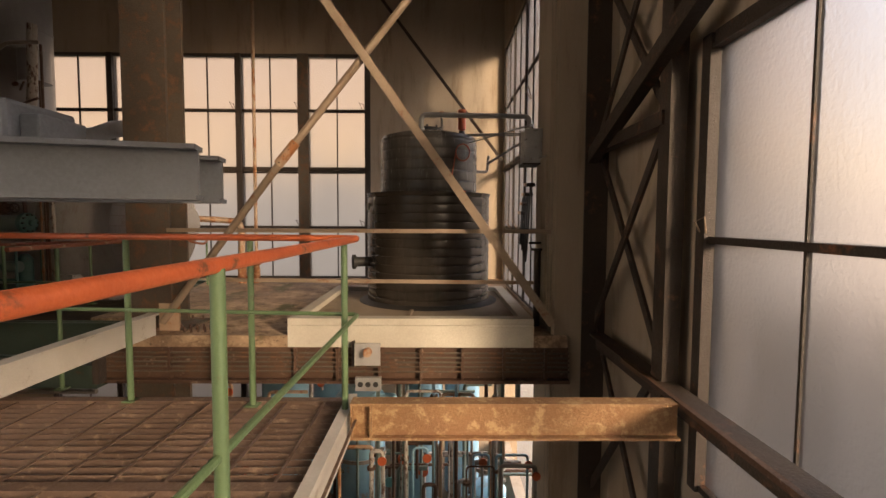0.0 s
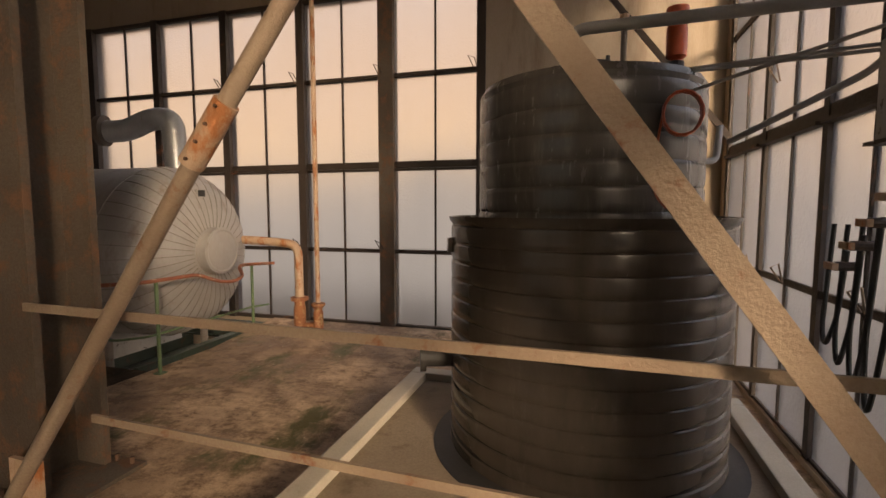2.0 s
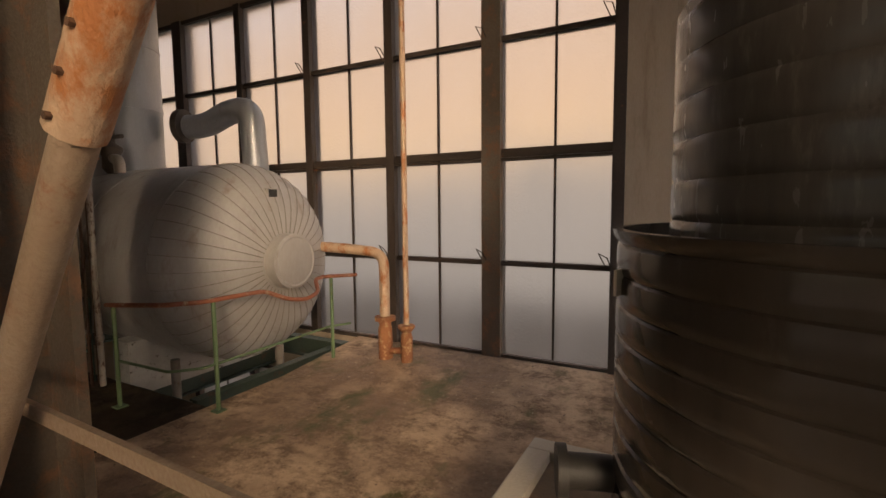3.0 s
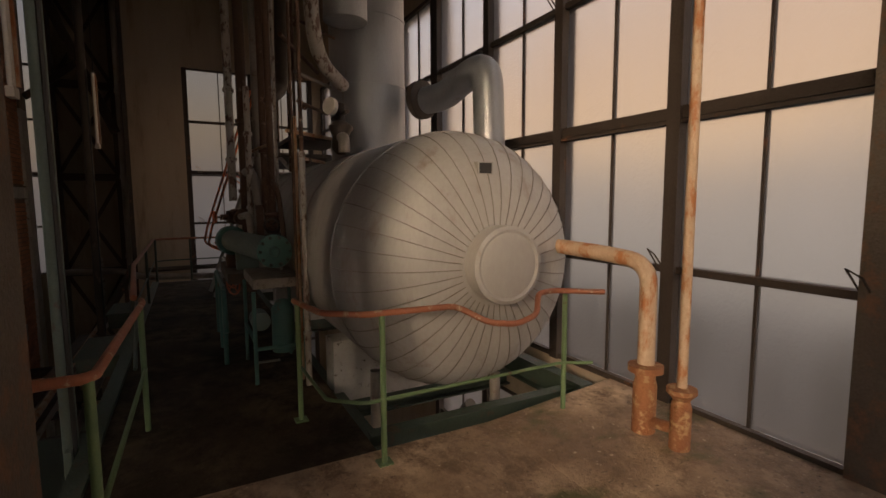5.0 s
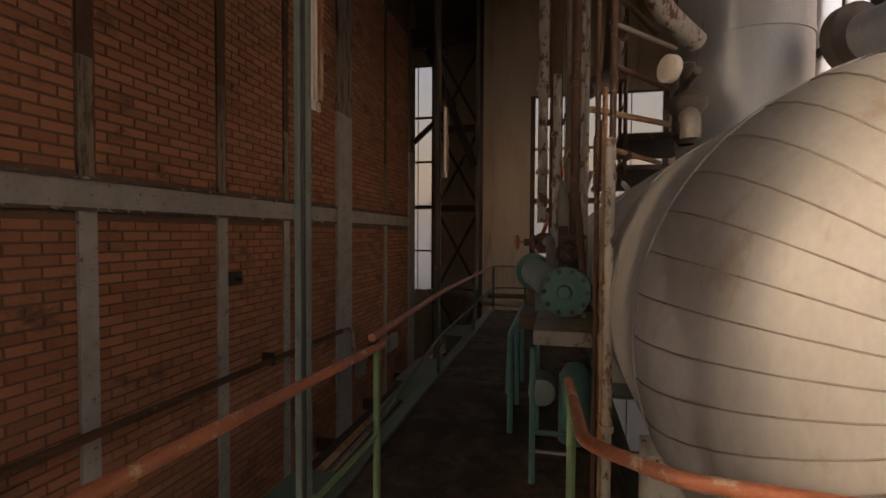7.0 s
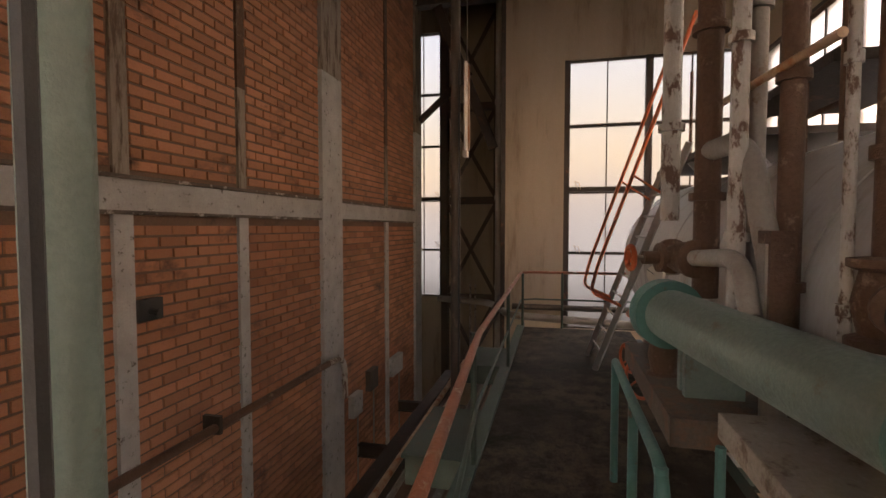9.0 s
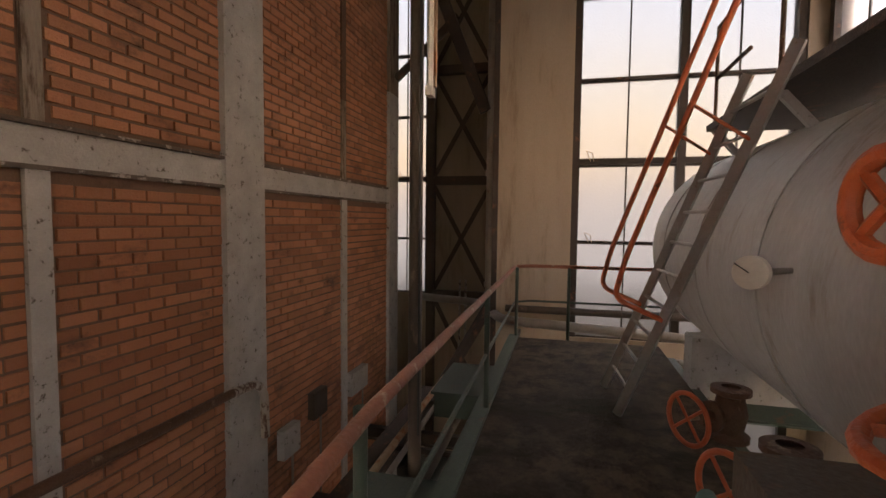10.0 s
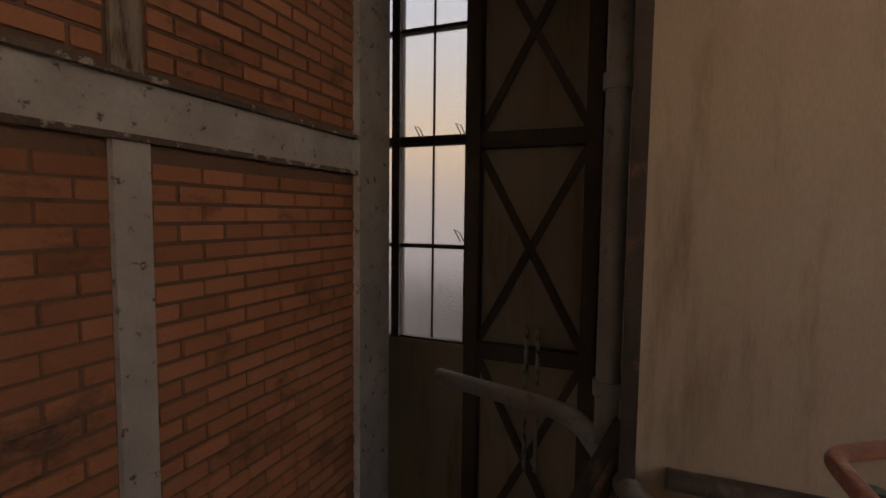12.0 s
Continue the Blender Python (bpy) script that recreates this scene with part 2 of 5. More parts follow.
def glow_sky(name, stops, strength, axis_scale):
    """Evening sky and distance: a smooth height gradient with slow drifts."""
    m = bpy.data.materials.new(name)
    m.use_nodes = True
    nt = m.node_tree
    nt.nodes.remove(nt.nodes["Principled BSDF"])
    e = nt.nodes.new("ShaderNodeEmission")
    tc = nt.nodes.new("ShaderNodeTexCoord")
    sx = nt.nodes.new("ShaderNodeSeparateXYZ")
    link(nt, tc.outputs["Object"], sx.inputs[0])
    n = noise_node(nt, axis_scale, 3, 0.5)
    ad = nt.nodes.new("ShaderNodeMath")
    ad.operation = "MULTIPLY_ADD"
    link(nt, n.outputs["Fac"], ad.inputs[0])
    ad.inputs[1].default_value = 9.0
    link(nt, sx.outputs["Z"], ad.inputs[2])
    cr = nt.nodes.new("ShaderNodeValToRGB")
    lo, hi = stops[0][0], stops[-1][0]
    link(nt, ramp(nt, ad.outputs[0], lo + 4.5, hi + 4.5), cr.inputs["Fac"])
    els = cr.color_ramp.elements
    els[0].position, els[0].color = 0.0, (*stops[0][1], 1)
    els[1].position, els[1].color = 1.0, (*stops[-1][1], 1)
    for z, c in stops[1:-1]:
        el = els.new((z - lo) / (hi - lo))
        el.color = (*c, 1)
    link(nt, cr.outputs["Color"], e.inputs["Color"])
    e.inputs["Strength"].default_value = strength
    link(nt, e.outputs[0], nt.nodes["Material Output"].inputs["Surface"])
    return m


# ---- mesh helpers ----
def part(name, bm, material, parent=None, label="", smooth=False):
    me = bpy.data.meshes.new(name)
    bm.normal_update()
    bm.to_mesh(me)
    bm.free()
    me.materials.append(M[material] if isinstance(material, str) else material)
    if smooth:
        for poly in me.polygons:
            poly.use_smooth = True
        me.set_sharp_from_angle(angle=radians(40))
    ob = new(name, me)
    if parent:
        ob.parent = parent
    if label:
        tagged(ob, label)
    return ob


def thing(name, label, category, group="", kind=""):
    return tagged(new(name), label, category, group, kind)


def structure(ob, label, category="structure"):
    return tagged(ob, label, category, "", "structure")


def box(bm, x0, x1, y0, y1, z0, z1, bevel=0.0):
    r = bmesh.ops.create_cube(bm, size=1, matrix=Matrix.Translation(((x0 + x1) / 2, (y0 + y1) / 2, (z0 + z1) / 2)) @ Matrix.Diagonal((abs(x1 - x0), abs(y1 - y0), abs(z1 - z0), 1)))
    if bevel:
        es = list({e for v in r["verts"] for e in v.link_edges})
        bmesh.ops.bevel(bm, geom=es, offset=bevel, segments=2, affect="EDGES", profile=0.6)
    return bm


def B(*a, bevel=0.0):
    return box(bmesh.new(), *a, bevel=bevel)


def bar(bm, p, q, w, h, up=(0, 0, 1), bevel=0.0):
    """A straight square bar from p to q, w across and h along 'up'."""
    p, q = Vector(p), Vector(q)
    d = (q - p).normalized()
    s = d.cross(Vector(up)).normalized()
    u = s.cross(d)
    m = Matrix((s, d, u)).transposed().to_4x4()
    m.translation = (p + q) / 2
    r = bmesh.ops.create_cube(bm, size=1, matrix=m @ Matrix.Diagonal((w, (q - p).length, h, 1)))
    if bevel:
        es = list({e for v in r["verts"] for e in v.link_edges})
        bmesh.ops.bevel(bm, geom=es, offset=bevel, segments=1, affect="EDGES")
    return bm


def rounded(pts, r, n=6):
    """The corners of a line of points, rounded with radius r."""
    pts = [Vector(p) for p in pts]
    out = [pts[0]]
    for a, b, c in zip(pts, pts[1:], pts[2:]):
        k = min(r, (a - b).length * 0.49, (c - b).length * 0.49)
        p, q = b + (a - b).normalized() * k, b + (c - b).normalized() * k
        for i in range(n + 1):
            t = i / n
            out.append(p * (1 - t) ** 2 + b * 2 * t * (1 - t) + q * t * t)
    out.append(pts[-1])
    return out


def tube(bm, pts, r, seg=12, bend=0.0):
    """A round tube along a line of points."""
    pts = rounded(pts, bend) if bend and len(pts) > 2 else [Vector(p) for p in pts]
    d = (pts[1] - pts[0]).normalized()
    s = d.orthogonal().normalized()
    rings = []
    for i, p in enumerate(pts):
        a, b = pts[max(i - 1, 0)], pts[min(i + 1, len(pts) - 1)]
        d2 = (b - a).normalized()
        s = d.rotation_difference(d2) @ s
        d = d2
        u = d.cross(s)
        rings.append([bm.verts.new(p + (s * math.cos(2 * math.pi * k / seg) + u * math.sin(2 * math.pi * k / seg)) * r) for k in range(seg)])
    for a, b in zip(rings, rings[1:]):
        for k in range(seg):
            bm.faces.new((a[k], a[(k + 1) % seg], b[(k + 1) % seg], b[k]))
    bm.faces.new(rings[0][::-1])
    bm.faces.new(rings[-1])
    return bm


def T(pts, r, seg=12, bend=0.0):
    return tube(bmesh.new(), pts, r, seg, bend)


def lathe(bm, profile, origin, axis=(0, 0, 1), seg=32):
    """A turned shape: profile of (radius, height along the axis)."""
    axis = Vector(axis).normalized()
    s = axis.orthogonal().normalized()
    u = axis.cross(s)
    o = Vector(origin)
    rings = []
    for r, h in profile:
        if r < 1e-5:
            rings.append([bm.verts.new(o + axis * h)])
        else:
            rings.append([bm.verts.new(o + axis * h + (s * math.cos(2 * math.pi * k / seg) + u * math.sin(2 * math.pi * k / seg)) * r) for k in range(seg)])
    for a, b in zip(rings, rings[1:]):
        for k in range(seg):
            f = [a[k % len(a)], a[(k + 1) % len(a)], b[(k + 1) % len(b)], b[k % len(b)]]
            f = list(dict.fromkeys(f))
            if len(f) > 2:
                bm.faces.new(f)
    bmesh.ops.recalc_face_normals(bm, faces=bm.faces)
    return bm


def L(profile, origin, axis=(0, 0, 1), seg=32):
    return lathe(bmesh.new(), profile, origin, axis, seg)


def ibeam(bm, p, q, w, h, t=0.02):
    """An I-section from p (middle) to q."""
    p, q = Vector(p), Vector(q)
    up = Vector((0, 0, 1))
    for dz in (-h / 2 + t / 2, h / 2 - t / 2):
        bar(bm, p + up * dz, q + up * dz, w, t)
    bar(bm, p, q, t, h - 2 * t)
    return bm


# ---- the large structure ----
YN, ZB = 12.65, (0.12, 1.22, 2.47, 3.72, 4.88)
low = structure(part("floor_lower", B(-21, 3.5, -9, YN + 0.2, -4.5, -4.2), "lowfloor"), "damp dirty concrete floor of the storey below", "floor")


def slab():
    bm = bmesh.new()
    box(bm, -4.45, 0.98, 7.86, 12.55, -0.14, 0.0)
    box(bm, -5.45, -4.45, 8.86, 12.55, -0.14, 0.0)
    return part("floor_slab", bm, "concrete")


structure(slab(), "mossy brown worn concrete platform floor", "floor")
structure(part("floor_walkway", B(-14.62, -5.45, 8.55, 10.32, -0.14, 0.0), "darkfloor"), "dark brown walkway floor beside the boiler", "floor")
ramp_bm = bmesh.new()
ramp_v = [ramp_bm.verts.new(p) for p in ((-5.45, 11.3, 0.002), (0.79, 11.3, 0.002), (0.79, 12.64, 0.115), (-5.45, 12.64, 0.115), (-5.45, 11.3, -0.02), (0.79, 11.3, -0.02), (0.79, 12.64, -0.1), (-5.45, 12.64, -0.1))]
for f in ((0, 1, 2, 3), (7, 6, 5, 4), (4, 5, 1, 0), (5, 6, 2, 1), (6, 7, 3, 2), (7, 4, 0, 3)):
    ramp_bm.faces.new([ramp_v[k] for k in f])
structure(part("floor_ramp", ramp_bm, "concrete"), "mossy concrete rising slightly to the window wall", "floor")
edge = thing("platform_edge_beam", "dark green painted steel channel along the platform edge", "beam", kind="structure")
for nm, y in (("web", 8.53),):
    part("web", B(-14.7, -4.5, 8.49, 8.545, -0.42, 0.03), "darkgreen", edge)
    part("flange", B(-14.7, -4.5, 8.42, 8.545, -0.44, -0.42), "darkgreen", edge)
    part("flange", B(-14.7, -4.5, 8.42, 8.488, 0.0, 0.02), "darkgreen", edge)

fgird = thing("platform_girder", "brown steel girder with cable runs under the platform edge", "girder", kind="structure")
part("web", B(-4.6, 1.0, 7.88, 7.92, -0.52, -0.14), "brownpipe", fgird)
part("flange", B(-4.6, 1.0, 7.78, 8.0, -0.56, -0.52), "brownpipe", fgird)
for k in range(5):
    part("cable", T([(-4.6, 7.84 - 0.005 * k, -0.2 - 0.055 * k), (1.0, 7.84 - 0.005 * k, -0.205 - 0.055 * k)], 0.014, 6), "rustcol", fgird)
for k in range(11):
    part("stiffener", B(-4.3 + 0.5 * k, -4.27 + 0.5 * k, 7.81, 7.88, -0.52, -0.14), "brownpipe", fgird)

# Roof and south wall are added so sun enters only by the windows.
structure(part("ceiling", B(-21, 3.5, -9, 13.2, 8.0, 8.3), "darkwall"), "dark roof deck added to keep the sun out", "ceiling")
structure(part("wall_south", B(-4.6, 3.5, -9.3, -9, -4.5, 8.0), "darkwall"), "unseen plain dark wall added to keep the sun out", "wall")


def wall_holes(name, axis, at, thick, a0, a1, z0, z1, holes, material, label):
    """A wall in the plane axis = at, from a0 to a1, with rectangular openings (a, b, low, high) in order."""
    bm = bmesh.new()

    def put(a, b, lo, hi):
        if b - a > 1e-4 and hi - lo > 1e-4:
            if axis == "y":
                box(bm, a, b, at, at + thick, lo, hi)
            else:
                box(bm, at, at + thick, a, b, lo, hi)
    spans = sorted({(a, b) for a, b, _, _ in holes})
    x = a0
    for a, b in spans:
        put(x, a, z0, z1)
        z = z0
        for _, _, lo, hi in sorted((h for h in holes if h[:2] == (a, b)), key=lambda h: h[2]):
            put(a, b, z, lo)
            z = hi
        put(a, b, z, z1)
        x = b
    put(x, a1, z0, z1)
    return structure(part(name, bm, material), label, "wall")


wall_holes("wall_north", "y", YN, 0.25, -16.6, 1.2, -4.5, 8.0, [(-16.0, -9.1, 0.12, 4.88), (-9.0, -2.12, 0.12, 4.88), (-9.0, -2.12, -3.6, -0.6)], "plaster", "stained ochre plaster wall with tall steel windows")


def window(name, axis, at, uprights, levels, label, thick_at=(), wide=0.12, bar_h=0.055, material="mullion", inner=True, sign=1, handles=(), glass="glass", deep=0.09):
    """A steel window: uprights and levels cut it into lights, each with a thin middle bar and frosted panes."""
    w = structure(new(name), label, "window")

    def bx(a, b, lo, hi, d0, d1):
        d0, d1 = at + sign * d0, at + sign * d1
        return B(a, b, min(d0, d1), max(d0, d1), lo, hi) if axis == "y" else B(min(d0, d1), max(d0, d1), a, b, lo, hi)
    for u in uprights:
        ww = wide * (1.9 if u in thick_at else 1)
        part("mullion", bx(u - ww / 2, u + ww / 2, levels[0] - 0.03, levels[-1] + 0.03, -deep, deep), "rustcol" if u in thick_at else material, w)
    for a, b in zip(uprights, uprights[1:]):
        a2 = a + wide * (0.95 if a in thick_at else 0.5)
        b2 = b - wide * (0.95 if b in thick_at else 0.5)
        for i, z in enumerate(levels):
            hh = bar_h * (1.7 if i in (2,) else 1)
            part("transom", bx(a2, b2, z - hh / 2, z + hh / 2, -deep * 0.67, deep * 0.67), material, w)
            if i == 2:
                part("transom", bx(a2, b2, z - hh * 0.9, z - hh * 0.6, -0.08, 0.05), material, w)
        m = (a2 + b2) / 2
        for lo, hi in zip(levels, levels[1:]):
            part("glazing_bar", bx(m - 0.011, m + 0.011, lo + bar_h / 2, hi - bar_h / 2, -0.02, 0.02), material, w)
            for p, q in ((a2, m - 0.011), (m + 0.011, b2)):
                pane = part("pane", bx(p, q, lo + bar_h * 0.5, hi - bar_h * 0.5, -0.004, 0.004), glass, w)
                # Casts no shadow, so daylight enters at full strength past the tint.
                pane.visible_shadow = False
    for a, z in handles:
        d = -sign * 0.12
        pts = [(a, at + sign * -0.06, z), (a - 0.07, at + d, z + 0.16), (a + 0.02, at + d * 1.2, z + 0.12), (a + 0.05, at + sign * -0.06, z)]
        if axis == "x":
            pts = [(p[1], p[0], p[2]) for p in pts]
        part("handle", T(pts, 0.007, 6), "brace" if axis == "x" else "steel", w)
    return w


NX = [-9.0, -7.6, -6.24, -4.88, -3.5, -2.12]
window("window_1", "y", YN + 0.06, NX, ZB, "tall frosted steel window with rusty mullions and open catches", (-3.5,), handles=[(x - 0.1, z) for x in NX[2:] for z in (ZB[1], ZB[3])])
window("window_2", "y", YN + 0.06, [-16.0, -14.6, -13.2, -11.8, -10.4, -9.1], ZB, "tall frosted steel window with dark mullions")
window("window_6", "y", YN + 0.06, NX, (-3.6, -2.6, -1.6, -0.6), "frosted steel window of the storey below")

# East side: a shallow bay by the tanks and the main wall nearer the start.
EX, EB = 1.48, 0.8
window("window_3", "x", EB + 0.05, [8.95, 10.1, 11.3, 12.5], (0.05, 1.25, 2.5, 3.75, 5.0), "frosted steel window beside the tanks with open catches", sign=1, handles=[(9.4, 1.25), (10.6, 1.25), (9.4, 3.2), (10.9, 2.9), (11.4, 1.25)], deep=0.035, wide=0.08)
wall_holes("wall_bay", "x", EB + 0.0, 0.2, 7.95, YN, -4.5, 8.0, [(8.95, 12.5, 0.05, 5.0), (8.95, 12.5, -3.5, -0.5)], "plaster", "stained plaster wall of the tank bay")
structure(part("wall_bay_return", B(EB + 0.03, 3.2, 7.92, 8.13, -4.5, 8.0), "plaster"), "dark return wall beside the tank bay", "wall")
wall_holes("wall_east", "x", EX + 0.05, 0.25, -9, 7.9, -4.5, 8.0, [(-8.5, 1.1, -0.75, 2.8), (1.12, 6.0, -0.75, 2.8), (1.12, 6.0, 3.4, 7.0)], "plaster", "dirty wall with tall frosted windows")
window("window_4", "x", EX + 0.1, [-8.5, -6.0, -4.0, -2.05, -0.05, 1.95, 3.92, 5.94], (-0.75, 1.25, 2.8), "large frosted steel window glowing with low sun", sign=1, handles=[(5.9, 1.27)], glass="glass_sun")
# Upper row is unseen, added so low sun reaches the end wall and boiler.
window("window_5", "x", EX + 0.1, [1.12, 2.8, 4.45, 6.0], (3.4, 5.2, 7.0), "unseen upper frosted steel window letting low sun in", sign=1, glass="glass_sun")

# West end
WX = -16.12
wall_holes("wall_west", "x", WX - 0.25, 0.25, 8.0, YN + 0.2, -4.5, 8.0, [(9.22, 12.4, -0.3, 5.1), (9.22, 12.4, -3.6, -0.75)], "plaster", "pale ochre plaster wall with a tall window")
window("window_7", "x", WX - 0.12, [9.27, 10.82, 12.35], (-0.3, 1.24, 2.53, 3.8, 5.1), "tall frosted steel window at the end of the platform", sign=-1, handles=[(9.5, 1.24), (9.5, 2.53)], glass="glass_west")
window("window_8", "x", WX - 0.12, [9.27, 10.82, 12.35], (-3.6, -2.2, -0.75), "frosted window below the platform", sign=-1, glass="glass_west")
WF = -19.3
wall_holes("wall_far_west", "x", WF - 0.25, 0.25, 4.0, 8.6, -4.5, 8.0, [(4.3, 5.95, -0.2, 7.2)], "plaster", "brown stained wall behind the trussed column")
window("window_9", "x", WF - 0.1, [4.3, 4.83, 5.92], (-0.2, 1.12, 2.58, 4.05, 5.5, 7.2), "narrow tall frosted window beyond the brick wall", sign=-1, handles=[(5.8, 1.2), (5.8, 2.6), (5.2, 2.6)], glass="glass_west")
structure(part("wall_return", B(WF, WX - 0.25, 8.05, 8.3, -4.5, 8.0), "plaster"), "ochre plaster return wall", "wall")
# Two walls out of view, added to stop sun leaking into the west recess.
structure(part("wall_far_end", B(-17.0, -16.9, 4.25, 5.58, -4.5, 8.0), "darkwall"), "unseen dark wall blocking stray sun", "wall")
structure(part("wall_far_south", B(WF, -16.9, 4.0, 4.25, -4.5, 8.0), "darkwall"), "unseen dark wall blocking stray sun", "wall")

# Outside
structure(part("ground", B(-400, 400, -400, 400, -6.0, -5.0), "lowfloor"), "dull grey ground outside", "ground")
PEACH = [(-6, (0.40, 0.34, 0.285)), (3.5, (0.45, 0.37, 0.30)), (6.5, (1.0, 0.66, 0.38)), (9, (0.88, 0.58, 0.36)), (17, (0.80, 0.56, 0.40)), (22, (0.80, 0.67, 0.60)), (30, (0.76, 0.75, 0.84))]
PALE = [(-6, (0.50, 0.45, 0.42)), (4, (0.58, 0.48, 0.42)), (8, (0.95, 0.68, 0.42)), (14, (0.84, 0.72, 0.58)), (22, (0.80, 0.78, 0.80)), (34, (0.76, 0.77, 0.86))]
WARM = [(-6, (0.74, 0.55, 0.41)), (2, (0.82, 0.62, 0.47)), (5, (0.98, 0.74, 0.52)), (9, (0.88, 0.76, 0.66)), (18, (0.80, 0.79, 0.84)), (34, (0.76, 0.79, 0.92))]
M["sky_n"] = glow_sky("evening_distance_north", PEACH, 5.4, 0.05)
M["sky_w"] = glow_sky("evening_distance_west", PALE, 5.6, 0.05)
M["sky_e"] = glow_sky("evening_distance_east", WARM, 8.5, 0.05)
structure(part("backdrop_north", B(-60, 30, 40, 40.2, -6, 60), "sky_n"), "hazy peach evening sky and far hills", "backdrop")
structure(part("backdrop_west", B(-60.2, -60, -40, 40, -6, 60), "sky_w"), "hazy pale evening sky and far hills", "backdrop")
structure(part("backdrop_east", B(30, 30.2, -16, 40, -6, 60), "sky_e"), "bright warm evening sky and far hills", "backdrop")

# ---- brick wall ----
BY = 5.93
PX = [(-4.7, -4.5), (-5.55, -5.4), (-7.36, -7.19), (-9.08, -8.91), (-10.49, -10.34), (-12.70, -12.09), (-14.80, -14.63), (-17.0, -16.52)]
bw = structure(part("wall_brick", B(-16.9, -4.5, BY - 0.35, BY - 0.016, -4.4, 8.0), "mortar"), "red brick wall in a grey painted steel frame", "wall")
for a, b in PX:
    wide = b - a > 0.3
    part("post", B(a, b, BY - 0.06, BY + (0.05 if wide else 0.02), -4.2, 1.86), "greybeam", bw)
    soot_at = 3.05 + 0.13 * (len(bw.children) % 4)
    if wide:
        part("post", B(a, b, BY - 0.06, BY + 0.05, 1.86, 3.9), "greybeam", bw)
        part("post", B(a, b, BY - 0.06, BY + 0.05, 3.9, 8.0), "streaked", bw)
    else:
        part("post", B(a + 0.015, b - 0.015, BY - 0.06, BY + 0.012, 2.16, soot_at), "streaked", bw)
        part("post", B(a + 0.015, b - 0.015, BY - 0.06, BY + 0.012, soot_at, 8.0), "brownpipe", bw)
    if not wide:
        part("rail_web", B(a, b, BY - 0.06, BY - 0.006, 1.89, 2.13), "greybeam", bw)
        part("rail_flange", B(a, b, BY - 0.03, BY + 0.035, 1.862, 1.89), "sootedge", bw)
        part("rail_flange", B(a, b, BY - 0.03, BY + 0.04, 2.13, 2.158), "sootedge", bw)
for a, b in zip(PX[::-1], PX[-2::-1]):
    x0, x1 = a[1], b[0]
    part("rail_web", B(x0, x1, BY - 0.06, BY - 0.006, 1.89, 2.13), "greybeam", bw)
    part("rail_flange", B(x0, x1, BY - 0.03, BY + 0.035, 1.86, 1.89), "sootedge", bw)
    part("rail_flange", B(x0, x1, BY - 0.03, BY + 0.04, 2.13, 2.16), "sootedge", bw)


# ---- the tank bay ----
def handrail(name, pts_list, posts, label, z_top, rail_mat="orange", post_mat="green", r=0.024, mids=(), base=0.0, group=""):
    h = thing(name, label, "handrail", group)
    for pts in pts_list:
        part("top_rail", T(pts, r, 12, 0.07), rail_mat, h, smooth=True)
    for pts in mids:
        part("mid_rail", T(pts, r * 0.62, 8, 0.05), post_mat, h, smooth=True)
    for p in posts:
        x, y, zt = p if len(p) == 3 else (*p, z_top)
        post = part("post", T([(x, y, base), (x, y, zt)], r * 0.95, 10), post_mat, h, smooth=True)
        part("foot_plate", B(x - 0.05, x + 0.05, y - 0.05, y + 0.05, base, base + 0.012), post_mat, post)
    return h


handrail("walkway_handrail", [[(-4.6, 6.12, 1.25), (-1.2, 5.85, 1.25), (-1.32, 2.2, 1.25)]], [(-1.29, 5.78), (-1.27, 3.66), (-2.06, 5.94), (-3.09, 6.03)],
         "orange handrail on green posts around the grating walkway", 1.24, r=0.026, mids=[[(-4.6, 6.12, 0.66), (-1.2, 5.85, 0.66), (-1.32, 2.2, 0.62)]], base=-0.1)

grating = thing("grating_walkway", "brown steel grating walkway with a white side stringer", "walkway", kind="structure")
for k in range(42):
    y = 2.3 + k * 0.089
    part("slat", B(-4.6, -1.36, y, y + 0.009, -0.14, -0.1), "grate", grating)
for k in range(11):
    x = -4.3 + k * 0.31
    part("cross_bar", B(x, x + 0.02, 2.3, 6.05, -0.1, -0.094), "grate", grating)
for y in (3.3, 4.7, 6.0):
    part("edge_angle", B(-4.6, -1.33, y, y + 0.09, -0.19, -0.088), "grate", grating)
part("stringer", B(-1.33, -1.25, 2.2, 6.1, -0.3, -0.06), "white", grating)

girder = thing("rusted_girder", "rust brown steel girder with a sunlit patch", "girder", kind="structure")
part("web", B(-1.22, 1.22, 5.66, 5.685, -0.21, 0.03), "rustbeam", girder)
part("flange", B(-1.22, 1.22, 5.6, 5.74, 0.03, 0.048), "rustbeam", girder)
part("flange", B(-1.22, 1.22, 5.6, 5.74, -0.228, -0.21), "rustbeam", girder)
part("end_plate", B(-1.22, -1.205, 5.61, 5.66, -0.21, 0.03), "rustbeam", girder)
part("end_plate", B(-1.08, -1.065, 5.61, 5.66, -0.21, 0.03), "rustbeam", girder)
side = thing("side_girder", "dark brown steel girder along the window wall", "girder", kind="structure")
part("web", B(1.32, 1.35, 1.0, 7.85, -0.14, 0.02), "steel", side)
part("flange", B(1.24, 1.42, 1.0, 7.85, 0.02, 0.045), "steel", side)
part("angle", B(1.2, 1.24, 1.0, 6.75, 0.02, 0.06), "brownpipe", side)

